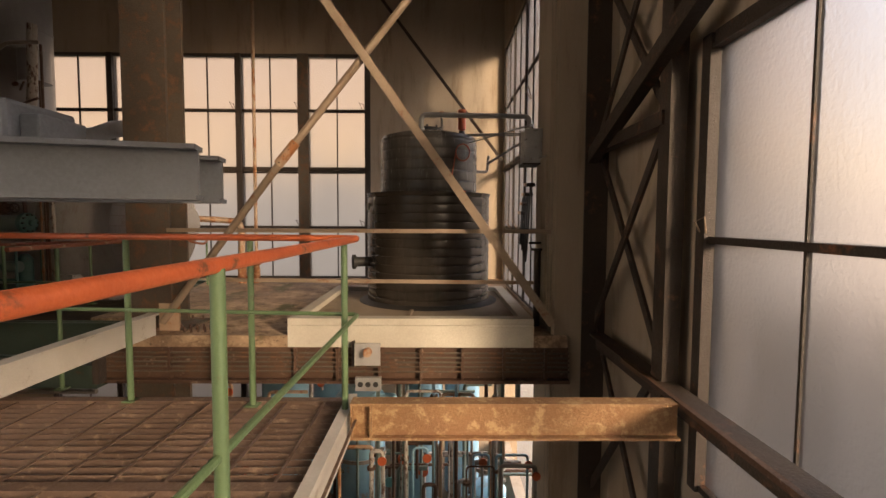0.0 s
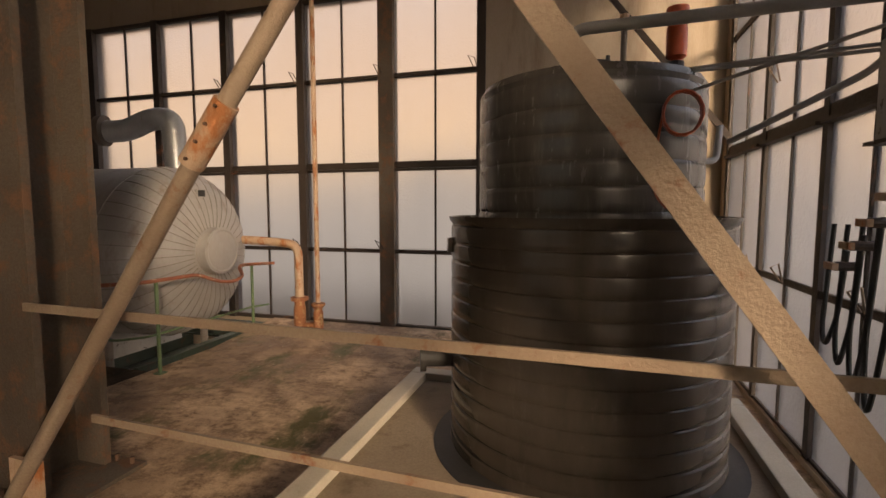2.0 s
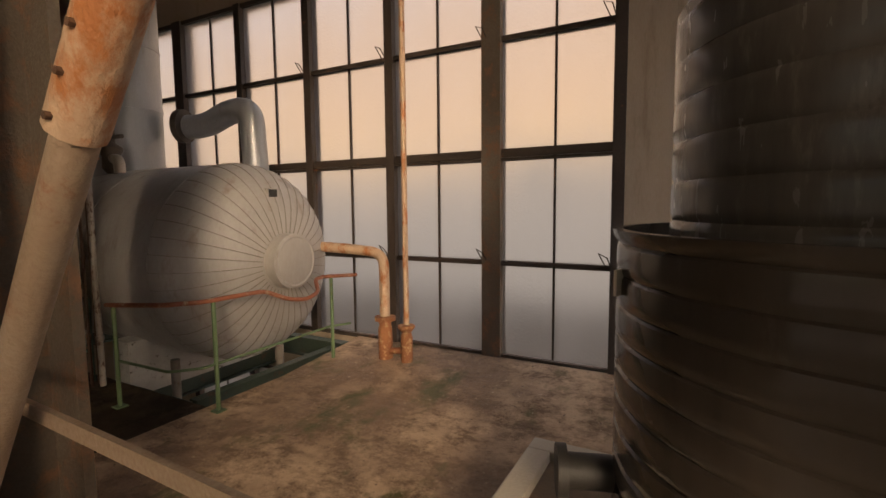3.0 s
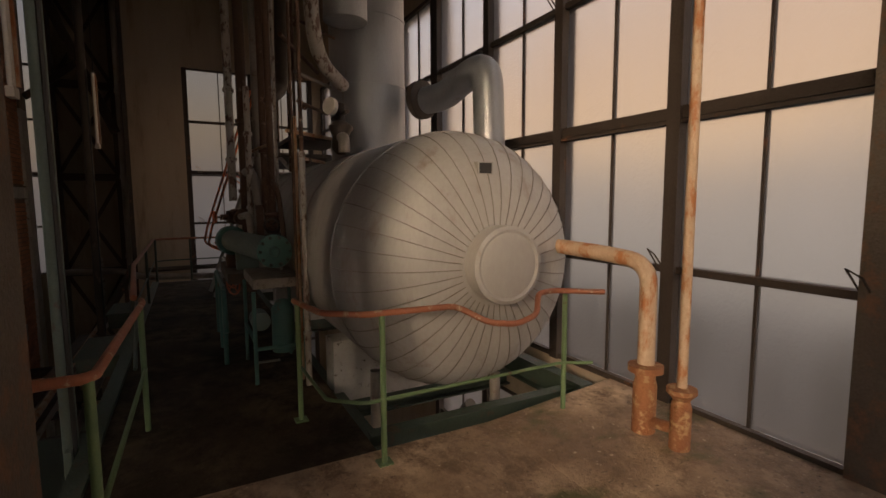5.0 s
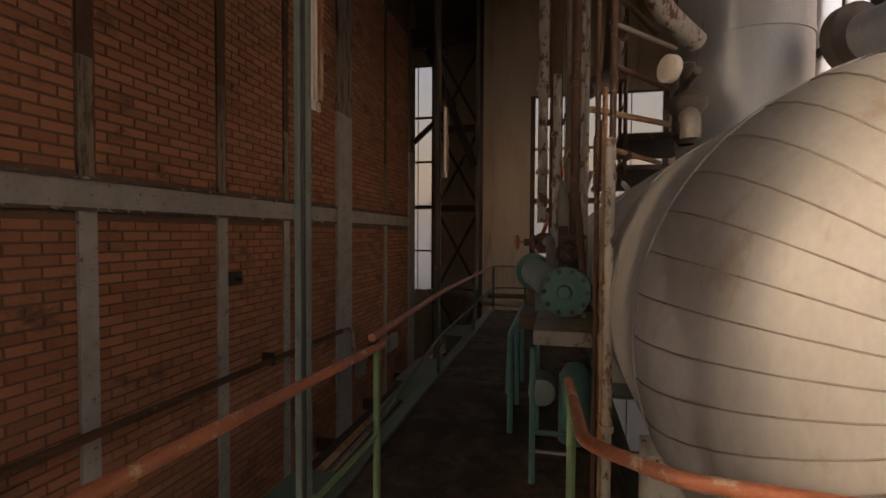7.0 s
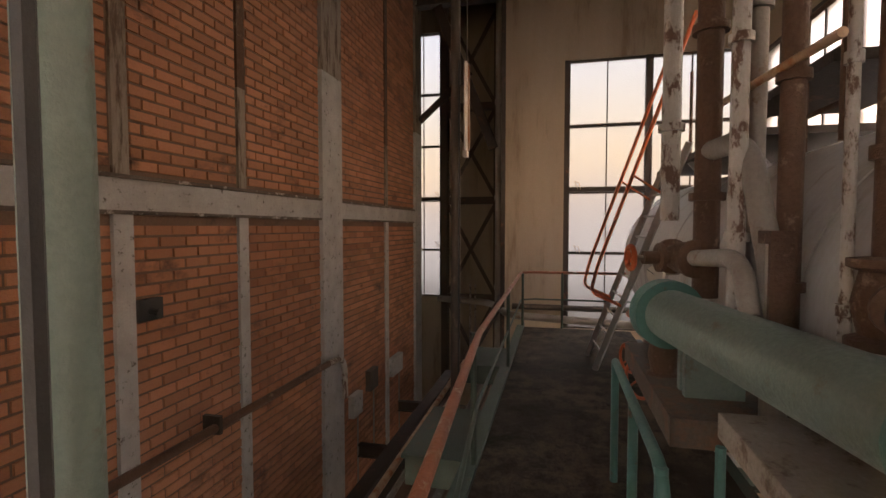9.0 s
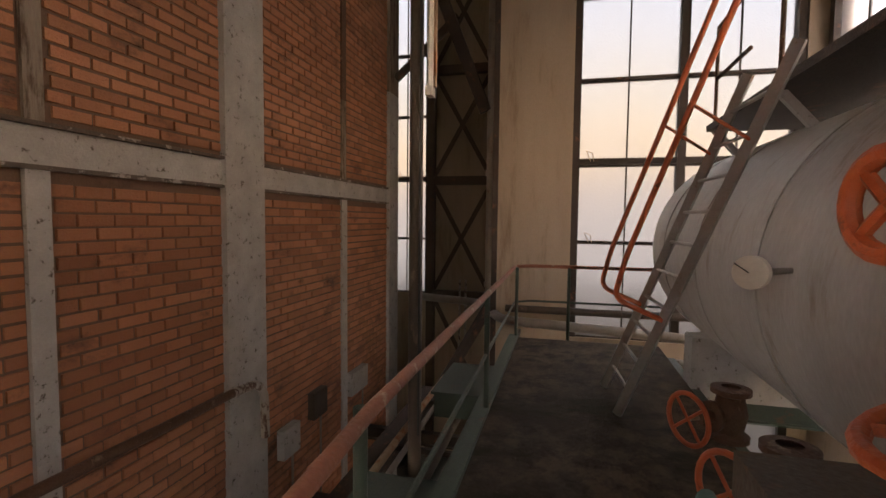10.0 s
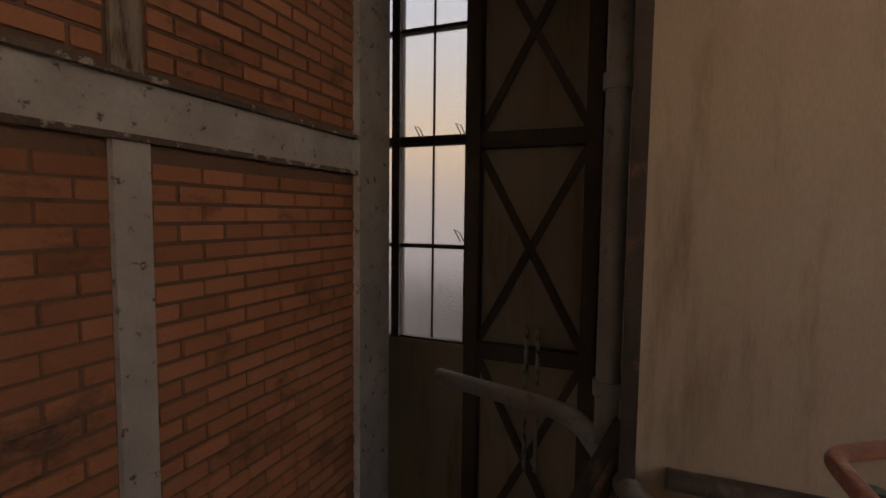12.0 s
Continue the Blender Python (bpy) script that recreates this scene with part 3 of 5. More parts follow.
truss = thing("wall_truss", "dark riveted steel truss column on the wall", "truss", kind="structure")
for y in (6.2, 8.0):
    part("chord", B(1.16 if y > 7 else 1.3, 1.44, y - 0.1, y + 0.1, -4.2, 8.0), "steel", truss)
for z0, z1 in ((-1.9, 0.1), (0.15, 2.2), (2.3, 4.3)):
    part("diagonal", bar(bmesh.new(), (1.36, 6.25, z0), (1.36, 7.95, z1), 0.03, 0.09), "steel", truss)
    part("diagonal", bar(bmesh.new(), (1.33, 6.25, z1), (1.33, 7.95, z0), 0.03, 0.09), "steel", truss)
part("tie", bar(bmesh.new(), (1.25, 8.0, 2.12), (1.25, 3.0, 3.9), 0.12, 0.16), "steel", truss)
part("strut", B(1.28, 1.42, 6.2, 8.0, 2.2, 2.32), "steel", truss)
pier = thing("corner_pier", "dark brown steel-clad pier beside the tanks", "pier", kind="structure")
part("casing", B(0.86, 1.2, 7.93, 8.2, -4.2, 8.0), "steel", pier)
part("fin", B(0.80, 0.86, 7.97, 8.03, -4.2, 8.0), "mullion", pier)
part("fin", B(0.80, 0.86, 8.14, 8.2, -4.2, 8.0), "mullion", pier)
sheet_p = thing("hanging_sheet", "ribbed brown sheet panel on the bay wall", "panel")
for k in range(8):
    part("rib", B(0.77, 0.797, 8.24 + 0.08 * k, 8.29 + 0.08 * k, 0.2, 2.2), "plaster", sheet_p)
part("rail", T([(0.76, 8.2, 2.2), (0.76, 8.9, 2.24)], 0.012, 8), "pipe", sheet_p)

plinth = thing("tank_plinth", "pale concrete plinth with a raised rim and grooves", "plinth")
PLX, PLY = (-2.38, 0.57), (7.86, 10.75)
part("base", B(PLX[0], PLX[1], PLY[0] + 0.021, PLY[1], 0.001, 0.12, bevel=0.006), "plinth", plinth)
part("fascia", B(PLX[0], PLX[1], PLY[0] - 0.02, PLY[0] + 0.02, -0.135, 0.13, bevel=0.006), "plinth", plinth)
part("tray_floor", B(PLX[0] + 0.16, PLX[1] - 0.16, PLY[0] + 0.16, PLY[1] - 0.16, 0.121, 0.145), "plinth_in", plinth)
for a in ((PLX[0], PLX[1], PLY[0] - 0.02, PLY[0] + 0.16), (PLX[0], PLX[1], PLY[1] - 0.16, PLY[1]), (PLX[0], PLX[0] + 0.16, PLY[0] + 0.161, PLY[1] - 0.161), (PLX[1] - 0.16, PLX[1], PLY[0] + 0.161, PLY[1] - 0.161)):
    part("rim", B(*a, 0.131, 0.215, bevel=0.012), "plinth", plinth)
part("groove_bar", bar(bmesh.new(), (-0.98, 8.05, 0.152), (-0.93, 8.9, 0.152), 0.05, 0.02), "plinth_in", plinth)


def ribbed(r, z0, z1, n, d, top):
    prof = [(0, z0), (r, z0)]
    h = (z1 - z0) / n
    for k in range(n):
        z = z0 + k * h
        prof += [(r, z + h * 0.08), (r + d * 0.2, z + h * 0.3), (r + d * 0.2, z + h * 0.7), (r, z + h * 0.86), (r - d, z + h * 0.93)]
    return prof + top


TX, TY = -0.74, 9.74
lower = thing("bund_tank", "large open black ribbed plastic tank on a concrete plinth", "tank")
R1 = 0.945
part("shell", L(ribbed(R1, 0.146, 1.74, 13, 0.009, [(R1 + 0.012, 1.76), (R1 + 0.02, 1.79), (R1 - 0.02, 1.79), (R1 - 0.025, 0.19), (0, 0.19)]), (TX, TY, 0), seg=72), "tank", lower, smooth=True)
part("foot_skirt", L([(R1 + 0.02, 0.146), (R1 + 0.13, 0.148), (R1 + 0.13, 0.152), (R1 + 0.005, 0.19)], (TX, TY, 0), seg=64), "rubber", lower, smooth=True)
part("outlet", T([(TX - R1 + 0.02, TY - 0.2, 0.75), (TX - R1 - 0.16, TY - 0.26, 0.75)], 0.075, 16), "rubber", lower, smooth=True)
part("outlet_flange", T([(TX - R1 - 0.16, TY - 0.26, 0.75), (TX - R1 - 0.2, TY - 0.275, 0.75)], 0.11, 20), "rubber", lower, smooth=True)
part("size_mark", bar(bmesh.new(), (TX - 0.9, TY - 0.33, 1.54), (TX - 0.9, TY - 0.33, 1.64), 0.012, 0.05, up=(0.35, 0.94, 0)), "white", lower)
upper = thing("black_tank", "tall black ribbed plastic tank standing inside the lower one", "tank")
R2 = 0.745
part("shell", L(ribbed(R2, 0.191, 2.58, 16, 0.008, [(R2, 2.6), (R2 - 0.03, 2.65), (R2 - 0.25, 2.71), (0.26, 2.74), (0, 2.74)]), (TX, TY, 0), seg=72), "tank_top", upper, smooth=True)
hatch = part("hatch", L([(0.24, 2.735), (0.24, 2.77), (0.21, 2.80), (0, 2.81)], (TX - 0.02, TY - 0.05, 0), seg=32), "rubber", upper, smooth=True)
for k in range(8):
    a = k * math.pi / 4
    part("knob", T([(TX - 0.02 + 0.2 * math.cos(a), TY - 0.05 + 0.2 * math.sin(a), 2.79), (TX - 0.02 + 0.2 * math.cos(a), TY - 0.05 + 0.2 * math.sin(a), 2.83)], 0.014, 8), "rubber", hatch)

feed = thing("feed_pipe", "grey plastic pipe bent from the tank lid to the wall", "pipe")
part("run", T([(TX - 0.1, TY - 0.4, 2.68), (TX - 0.1, TY - 0.4, 2.94), (0.70, 9.04, 2.86), (0.70, 9.06, 2.5)], 0.036, 14, 0.09), "pvc", feed, smooth=True)
part("union", T([(TX - 0.1, TY - 0.4, 2.70), (TX - 0.1, TY - 0.4, 2.74)], 0.05, 14), "pvc", feed, smooth=True)
part("stay", T([(TX + 0.2, TY - 0.45, 2.64), (TX + 0.2, TY - 0.45, 2.92)], 0.018, 10), "pipe", feed)
part("stay_cap", T([(TX + 0.2, TY - 0.45, 2.92), (TX + 0.2, TY - 0.45, 2.98)], 0.028, 10), "rustpipe", feed)
pump = thing("dosing_pump", "orange red barrel pump with a coiled cable", "pump")
px, py = TX + 0.50, TY - 0.36
part("stem", T([(px, py, 2.4), (px, py, 2.72)], 0.03, 12), "redplastic", pump, smooth=True)
part("motor", L([(0.03, 2.72), (0.058, 2.74), (0.058, 2.9), (0.05, 2.93), (0.062, 2.96), (0.062, 3.02), (0, 3.03)], (px, py, 0), seg=20), "redplastic", pump, smooth=True)
part("collar", T([(px, py, 2.66), (px, py, 2.71)], 0.045, 14), "rubber", pump)
coil = []
for k in range(60):
    a = k * 0.42
    coil.append((px + 0.10 * math.sin(a), py - 0.26 - 0.0008 * k, 2.36 + 0.12 * math.cos(a)))
part("cable_coil", T(coil, 0.008, 6), "redplastic", pump, smooth=True)
part("cable", T(rounded([(px - 0.1, py - 0.28, 2.35), (px - 0.16, py - 0.36, 2.0), (px - 0.1, py - 0.36, 1.85), (px + 0.05, py - 0.3, 1.8)], 0.2), 0.007, 6), "redplastic", pump)
cond = thing("conduit_lines", "thin grey conduits running from the pump to the wall box", "conduit")
for k, (za, zb) in enumerate(((2.66, 2.62), (2.64, 2.58), (2.5, 2.72))):
    part("conduit", T([(px, py - 0.03 * k, za), (0.72, 8.98 - 0.05 * k, zb)], 0.011, 8), "pvc", cond)
part("conduit", T([(0.2, 9.95, 2.3), (0.66, 9.2, 2.55), (0.7, 8.95, 2.7)], 0.02, 10, 0.1), "pvc", cond, smooth=True)
part("elbow", T([(-0.1, 10.4, 2.22), (0.25, 10.5, 2.22), (0.28, 10.55, 2.5)], 0.026, 10, 0.06), "pvc", cond, smooth=True)
jbox = thing("junction_box", "grey steel junction box on the bay wall", "box")
part("body", B(0.56, 0.8, 8.62, 8.95, 2.16, 2.62, bevel=0.01), "greybeam", jbox)
part("door", B(0.58, 0.78, 8.607, 8.62, 2.19, 2.58), "greybeam", jbox)
part("tray", B(0.54, 0.8, 8.58, 9.0, 2.14, 2.158), "steel", jbox)
hose = thing("hanging_hoses", "tangle of dark hoses and valve pipes on the bay window", "hose")
for k in range(4):
    y = 9.0 + 0.16 * k
    part("hose", T(rounded([(0.72, y, 1.9 - 0.1 * k), (0.7, y + 0.02, 1.2), (0.68, y + 0.1, 0.7 + 0.1 * k), (0.7, y + 0.2, 1.1), (0.74, y + 0.22, 1.75)], 0.25), 0.014, 8), "rubber", hose, smooth=True)
    part("valve", T([(0.66, y, 1.9 - 0.13 * k), (0.78, y, 1.9 - 0.13 * k)], 0.028, 10), "steel", hose)
    part("lever", B(0.63, 0.66, y - 0.05, y + 0.06, 1.88 - 0.13 * k, 1.92 - 0.13 * k), "rustpipe", hose)
stand = thing("valve_post", "dark valve standpipe beside the plinth", "post")
part("pipe", T([(0.72, 8.45, 0.0), (0.72, 8.45, 1.0)], 0.045, 12), "steel", stand, smooth=True)
part("flange", T([(0.72, 8.45, 1.0), (0.72, 8.45, 1.03)], 0.09, 14), "steel", stand)
part("handle", T([(0.6, 8.4, 1.1), (0.86, 8.5, 1.1)], 0.015, 8), "steel", stand)

xb = thing("cross_bracing", "tan painted cross braces with a bolted clamp", "brace", kind="structure")
Q = lambda x, z, y=7.99: (x - 0.16, y + 0.035 * (-x - 1.3), z + 0.05)
part("round_brace", T([Q(-3.84, 0.06), Q(-2.26, 2.12), Q(-1.32, 3.28), Q(0.6, 5.65)], 0.045, 14), "brace", xb, smooth=True)
clamp = part("clamp", T([Q(-2.36, 2.0), Q(-2.14, 2.27)], 0.06, 12), "rustpipe", xb, smooth=True)
for k in range(4):
    c = Vector(Q(-2.34 + 0.06 * k, 2.02 + 0.075 * k))
    part("bolt", T([c + Vector((0.01, -0.068, 0)), c + Vector((0.01, -0.05, 0))], 0.009, 6), "brownpipe", clamp)
part("flat_brace", bar(bmesh.new(), Q(-2.9, 5.5, 7.92), Q(0.95, 0.1, 7.92), 0.012, 0.10, up=(1, 0, 0.7)), "brace", xb)
part("flat_brace_rib", bar(bmesh.new(), Q(-2.9, 5.5, 7.94), Q(0.95, 0.1, 7.94), 0.05, 0.012, up=(1, 0, 0.7)), "brace", xb)
part("tie_bar", bar(bmesh.new(), (-3.98, 8.2, 1.25), (0.95, 8.03, 1.26), 0.02, 0.05), "brace", xb)
part("tie_bar", bar(bmesh.new(), (-3.45, 8.18, 0.63), (0.6, 8.03, 0.63), 0.02, 0.045), "brace", xb)
part("foot_gusset", B(-4.05, -3.8, 8.1, 8.13, 0.001, 0.34), "rustpipe", xb)
back_brace = thing("back_brace", "dark thin brace across the end wall", "brace", kind="structure")
part("rod", bar(bmesh.new(), (-2.0, 12.3, 6.2), (0.7, 12.0, 2.6), 0.05, 0.06), "steel", back_brace)

colm = thing("platform_column", "peeling grey green steel column beside the stairwell", "column", kind="structure")
part("flange", B(-4.5, -3.96, 8.22, 8.27, -4.2, 8.0), "rustcol", colm)
part("flange", B(-4.5, -3.96, 8.62, 8.67, -4.2, 8.0), "rustcol", colm)
part("web", B(-4.26, -4.21, 8.27, 8.62, -4.2, 8.0), "rustcol", colm)
part("cover_plate", B(-4.54, -4.5, 8.3, 8.6, -4.2, 8.0), "darkgreen", colm)
part("base_plate", B(-4.56, -3.72, 8.1, 8.75, 0.001, 0.03), "rustcol", colm)
for k in range(12):
    x, y = -4.5 + 0.14 * (k % 6), 8.14 if k < 6 else 8.7
    part("bolt", T([(x, y, 0.03), (x, y, 0.075)], 0.016, 6), "brownpipe", colm)
studs = thing("cut_bolts", "row of rusty cut anchor bolts in the floor", "bolt")
for k in range(12):
    x, y = -3.7 + 0.085 * (k % 6), 8.02 + 0.14 * (k // 6)
    part("bolt", T([(x, y, 0.001), (x, y, 0.07)], 0.014, 6), "brownpipe", studs)

# crane beam passing above the walkway
crane = thing("hoist_beam", "blue grey steel hoist beam with a gearbox", "hoist")
part("beam", ibeam(bmesh.new(), (-1.55, 4.13, 1.58), (-4.6, 3.4, 1.58), 0.13, 0.22), "crane", crane)
part("second_beam", ibeam(bmesh.new(), (-1.62, 4.5, 1.58), (-4.6, 4.0, 1.58), 0.13, 0.22), "crane", crane)
part("gearbox", B(-2.55, -2.2, 4.0, 4.35, 1.69, 1.85, bevel=0.02), "crane", crane)
part("end_bracket", B(-2.2, -2.12, 4.05, 4.3, 1.69, 1.8, bevel=0.01), "crane", crane)
part("housing", T([(-2.75, 4.2, 1.69), (-2.75, 4.2, 2.12)], 0.19, 24), "crane", crane, smooth=True)
part("block", B(-2.95, -2.6, 3.95, 4.3, 2.12, 2.34, bevel=0.03), "crane", crane)

stringer = thing("stair_stringer", "scuffed white steel stringer beside the walkway", "beam", kind="structure")
part("web", B(-3.66, -3.62, 4.6, 7.3, 0.14, 0.36), "white", stringer)
part("flange", B(-3.7, -3.58, 4.6, 7.3, 0.36, 0.38), "white", stringer)
part("foot", B(-3.67, -3.61, 6.4, 6.5, -0.09, 0.14), "steel", stringer)

swb = thing("socket_box", "white switch and socket box under the plinth", "box")
part("plate", B(-1.56, -1.26, 7.72, 7.76, -0.32, -0.06), "pvc", swb)
part("switch", T([(-1.4, 7.72, -0.15), (-1.4, 7.64, -0.15)], 0.05, 14), "rustpipe", swb)
part("socket_block", B(-1.55, -1.25, 7.7, 7.76, -0.62, -0.46), "pvc", swb)
# Flat black discs on the face stand for the dark of the holes.
for k in range(3):
    part("socket_hole", T([(-1.49 + 0.09 * k, 7.695, -0.54), (-1.49 + 0.09 * k, 7.7, -0.54)], 0.032, 12), "rubber", swb)
part("bracket", B(-1.6, -1.57, 7.76, 7.88, -0.35, -0.05), "steel", swb)


# ---- the storey below ----
def blue_tank(x, y, r, z1):
    t = thing("blue_tank", "pale blue steel vessel with pipework on the lower floor", "tank", "blue vessels below")
    part("shell", L([(0, -4.0), (r, -3.95), (r, z1), (r * 0.7, z1 + r * 0.3), (0, z1 + r * 0.4)], (x, y, 0), seg=24), "blue", t, smooth=True)
    part("band", L([(r, -2.6), (r + 0.02, -2.6), (r + 0.02, -2.54), (r, -2.54)], (x, y, 0), seg=24), "pipe", t)
    for k in range(3):
        a = k * 2.1
        part("leg", B(x + r * 0.7 * math.cos(a) - 0.04, x + r * 0.7 * math.cos(a) + 0.04, y + r * 0.7 * math.sin(a) - 0.04, y + r * 0.7 * math.sin(a) + 0.04, -4.2, -3.9), "pipe", t)
    part("pipe", T([(x - r - 0.12, y - 0.1, -4.1), (x - r - 0.12, y - 0.1, z1 - 0.2), (x, y, z1 - 0.2)], 0.04, 8, 0.1), "brownpipe", t, smooth=True)


for x, y, r, z1 in ((-1.9, 10.2, 0.42, -1.6), (-0.85, 11.2, 0.36, -1.2), (-0.1, 11.5, 0.34, -1.1), (0.25, 9.8, 0.3, -3.0), (-3.3, 10.6, 0.4, -1.2), (-2.7, 11.6, 0.35, -1.4)):
    blue_tank(x, y, r, z1)
man = thing("pipe_manifold", "maze of grey and brown pipes and valves below the platform", "pipework")
rnd = random.Random(3)
for k in range(26):
    x, y = rnd.uniform(-3.8, 0.5), rnd.uniform(9.0, 10.6)
    z = rnd.uniform(-3.6, -1.3)
    m = rnd.choice(["pipe", "brownpipe", "whitepipe", "rustpipe", "tealgrey"])
    part("pipe", T([(x, y, -4.2), (x, y, z), (x + rnd.uniform(0.4, 1.2), y, z)], rnd.uniform(0.02, 0.05), 8, 0.08), m, man, smooth=True)
    if k % 2:
        part("valve", T([(x, y - 0.06, z - 0.3), (x, y + 0.06, z - 0.3)], 0.09, 12), rnd.choice(["teal", "redwheel", "pipe"]), man, smooth=True)

for k in range(44):
    x, y, z = rnd.uniform(-3.9, 0.4), rnd.uniform(8.3, 9.6), rnd.uniform(-2.3, -0.75)
    m = rnd.choice(["pipe", "whitepipe", "brownpipe", "blue", "rustpipe", "tealgrey"])
    w = rnd.uniform(0.15, 0.5)
    part("pipe", T([(x, y, -4.2), (x, y, z), (x + w, y, z), (x + w, y, z - rnd.uniform(0.2, 0.9))], rnd.uniform(0.012, 0.032), 8, 0.06), m, man, smooth=True)
    if k % 2:
        part("flange", T([(x, y, z - 0.25), (x, y, z - 0.21)], 0.055, 10), "brownpipe", man, smooth=True)
    if k % 3 == 0:
        part("hand_wheel", T([(x + w, y - 0.09, z - 0.1), (x + w, y - 0.075, z - 0.1)], 0.06, 14), "redwheel", man, smooth=True)

# ---- the boiler ----
BYC, BZ, BR = 11.29, 1.27, 1.115
boiler = thing("boiler", "large dull aluminium clad boiler with a domed end", "boiler")
dome = [(BR, 0.0)]
for k in range(1, 11):
    a = k / 10 * math.pi / 2
    dome.append((BR * math.cos(a) ** 0.72 if k < 10 else 0.0, 0.66 * math.sin(a)))
part("shell", L([(BR, -8.35), (BR, 0.0)], (-6.05, BYC, BZ), (1, 0, 0), 64), "silver", boiler, smooth=True)
part("front_head", L(dome, (-6.05, BYC, BZ), (1, 0, 0), 64), "silver", boiler, smooth=True)
part("rear_head", L(dome, (-14.4, BYC, BZ), (-1, 0, 0), 64), "silver", boiler, smooth=True)
for k in range(40):
    a = 2 * math.pi * k / 40
    pts = [(-6.05 + h + 0.004, BYC + (r + 0.002) * math.cos(a), BZ + (r + 0.002) * math.sin(a)) for r, h in dome if r > 0.25]
    part("seam", T(pts, 0.004, 5), "pipe", boiler)
for x in (-6.06, -7.3, -8.6, -9.9, -11.2, -12.5, -13.8):
    part("band", L([(BR, -0.03), (BR + 0.008, -0.03), (BR + 0.008, 0.03), (BR, 0.03)], (x, BYC, BZ), (1, 0, 0), 64), "silver", boiler, smooth=True)
man_h = part("manhole", L([(0.30, -0.3), (0.30, 0.0), (0.27, 0.012), (0.25, 0.004), (0.23, 0.012), (0, 0.015)], (-5.25, BYC + 0.03, BZ + 0.03), (1, 0, 0), 40), "silver", boiler, smooth=True)
part("collar", L([(0.30, -0.17), (0.325, -0.2), (0.34, -0.26), (0.30, -0.27)], (-5.25, BYC + 0.03, BZ + 0.03), (1, 0, 0), 40), "silver", man_h, smooth=True)
hb = part("inspection_opening", B(-5.66, -5.5, BYC - 0.09, BYC + 0.05, 1.99, 2.09), "silver", boiler)
# No real hole: a black plate gives the shaded inside of the opening.
part("recess", B(-5.52, -5.496, BYC - 0.075, BYC + 0.035, 2.0, 2.08), "rubber", hb)
for x in (-7.0, -10.5, -13.5):
    part("saddle", B(x - 0.15, x + 0.15, BYC - 0.9, BYC + 0.9, -0.2, 0.42), "greybeam", boiler)
for x, y in ((-5.9, BYC + 0.35), (-6.5, BYC - 0.6)):
    part("drain", T([(x, y, 0.2), (x, y, -0.6), (x - 0.3, y, -0.9)], 0.05, 12, 0.15), "pipe", boiler, smooth=True)
boff = thing("boiler_frame", "grey green steel frame beams carrying the boiler", "beam", kind="structure")
part("beam", ibeam(bmesh.new(), (-5.7, 10.35, -0.1), (-5.7, 12.55, -0.1), 0.12, 0.22), "darkgreen", boff)
part("beam", ibeam(bmesh.new(), (-5.5, 12.4, -0.05), (-14.5, 12.4, -0.05), 0.14, 0.26), "darkgreen", boff)
part("beam", ibeam(bmesh.new(), (-5.5, 10.42, -0.2), (-14.5, 10.42, -0.2), 0.12, 0.2), "darkgreen", boff)
for x in (-7.0, -10.5, -13.5):
    part("cross_beam", ibeam(bmesh.new(), (x, 10.3, -0.32), (x, 12.55, -0.32), 0.16, 0.22), "darkgreen", boff)
for k in range(3):
    part("strut", T([(-6.0 - 0.3 * k, 11.0 + 0.4 * k, -0.4), (-7.5 - 0.2 * k, 11.2 + 0.4 * k, -1.5)], 0.06, 10), "pipe", boff, smooth=True)

handrail("boiler_handrail", [[(-5.04, 12.1, 1.06), (-5.25, 11.75, 1.07), (-5.21, 11.57, 1.07), (-5.03, 11.42, 0.96), (-5.0, 11.22, 0.92), (-5.03, 11.0, 0.95), (-5.21, 10.84, 1.05), (-5.27, 10.18, 1.05), (-5.45, 9.95, 1.05), (-6.3, 9.93, 0.98)]],
         [(-5.27, 10.31, 1.04), (-5.27, 11.9, 1.06), (-6.2, 9.94, 0.98)], "rusty orange guard rail bent around the manhole", 1.05, "orangeworn", "green", 0.022, mids=[[(-5.15, 12.1, 0.45), (-5.27, 11.85, 0.45), (-5.27, 10.18, 0.45), (-5.45, 9.97, 0.45), (-6.2, 9.95, 0.45)]])

stack = thing("vapour_column", "tall blue grey clad column rising behind the boiler", "column")
SX, SY = -8.3, 11.3
part("shell", L([(0.47, 2.2), (0.47, 8.0)], (SX, SY, 0), seg=40), "column", stack, smooth=True)
for z in (2.45, 3.2, 4.0, 4.8):
    part("band", L([(0.47, z - 0.02), (0.478, z - 0.02), (0.478, z + 0.02), (0.47, z + 0.02)], (SX, SY, 0), seg=40), "column", stack, smooth=True)
part("side_pot", L([(0, 3.72), (0.24, 3.76), (0.24, 4.3), (0, 4.4)], (-7.7, 10.85, 0), seg=24), "column", stack, smooth=True)
duct = thing("vapour_duct", "grey clad bent duct from the column to the boiler", "duct")
part("run", T([(SX + 0.4, SY + 0.5, 3.02), (-7.55, 12.0, 3.02), (-7.2, 12.12, 3.22), (-6.75, 12.1, 3.2), (-6.62, 12.05, 2.0)], 0.165, 20, 0.35), "column", duct, smooth=True)
for p, q in (((SX + 0.47, SY + 0.5, 3.02), (SX + 0.55, SY + 0.53, 3.02)),):
    part("flange", T([p, q], 0.23, 24), "darklad", duct, smooth=True)
bv = thing("safety_valve", "dark valve group with a pressure gauge on the column", "valve")
vx, vy = -7.55, 10.72
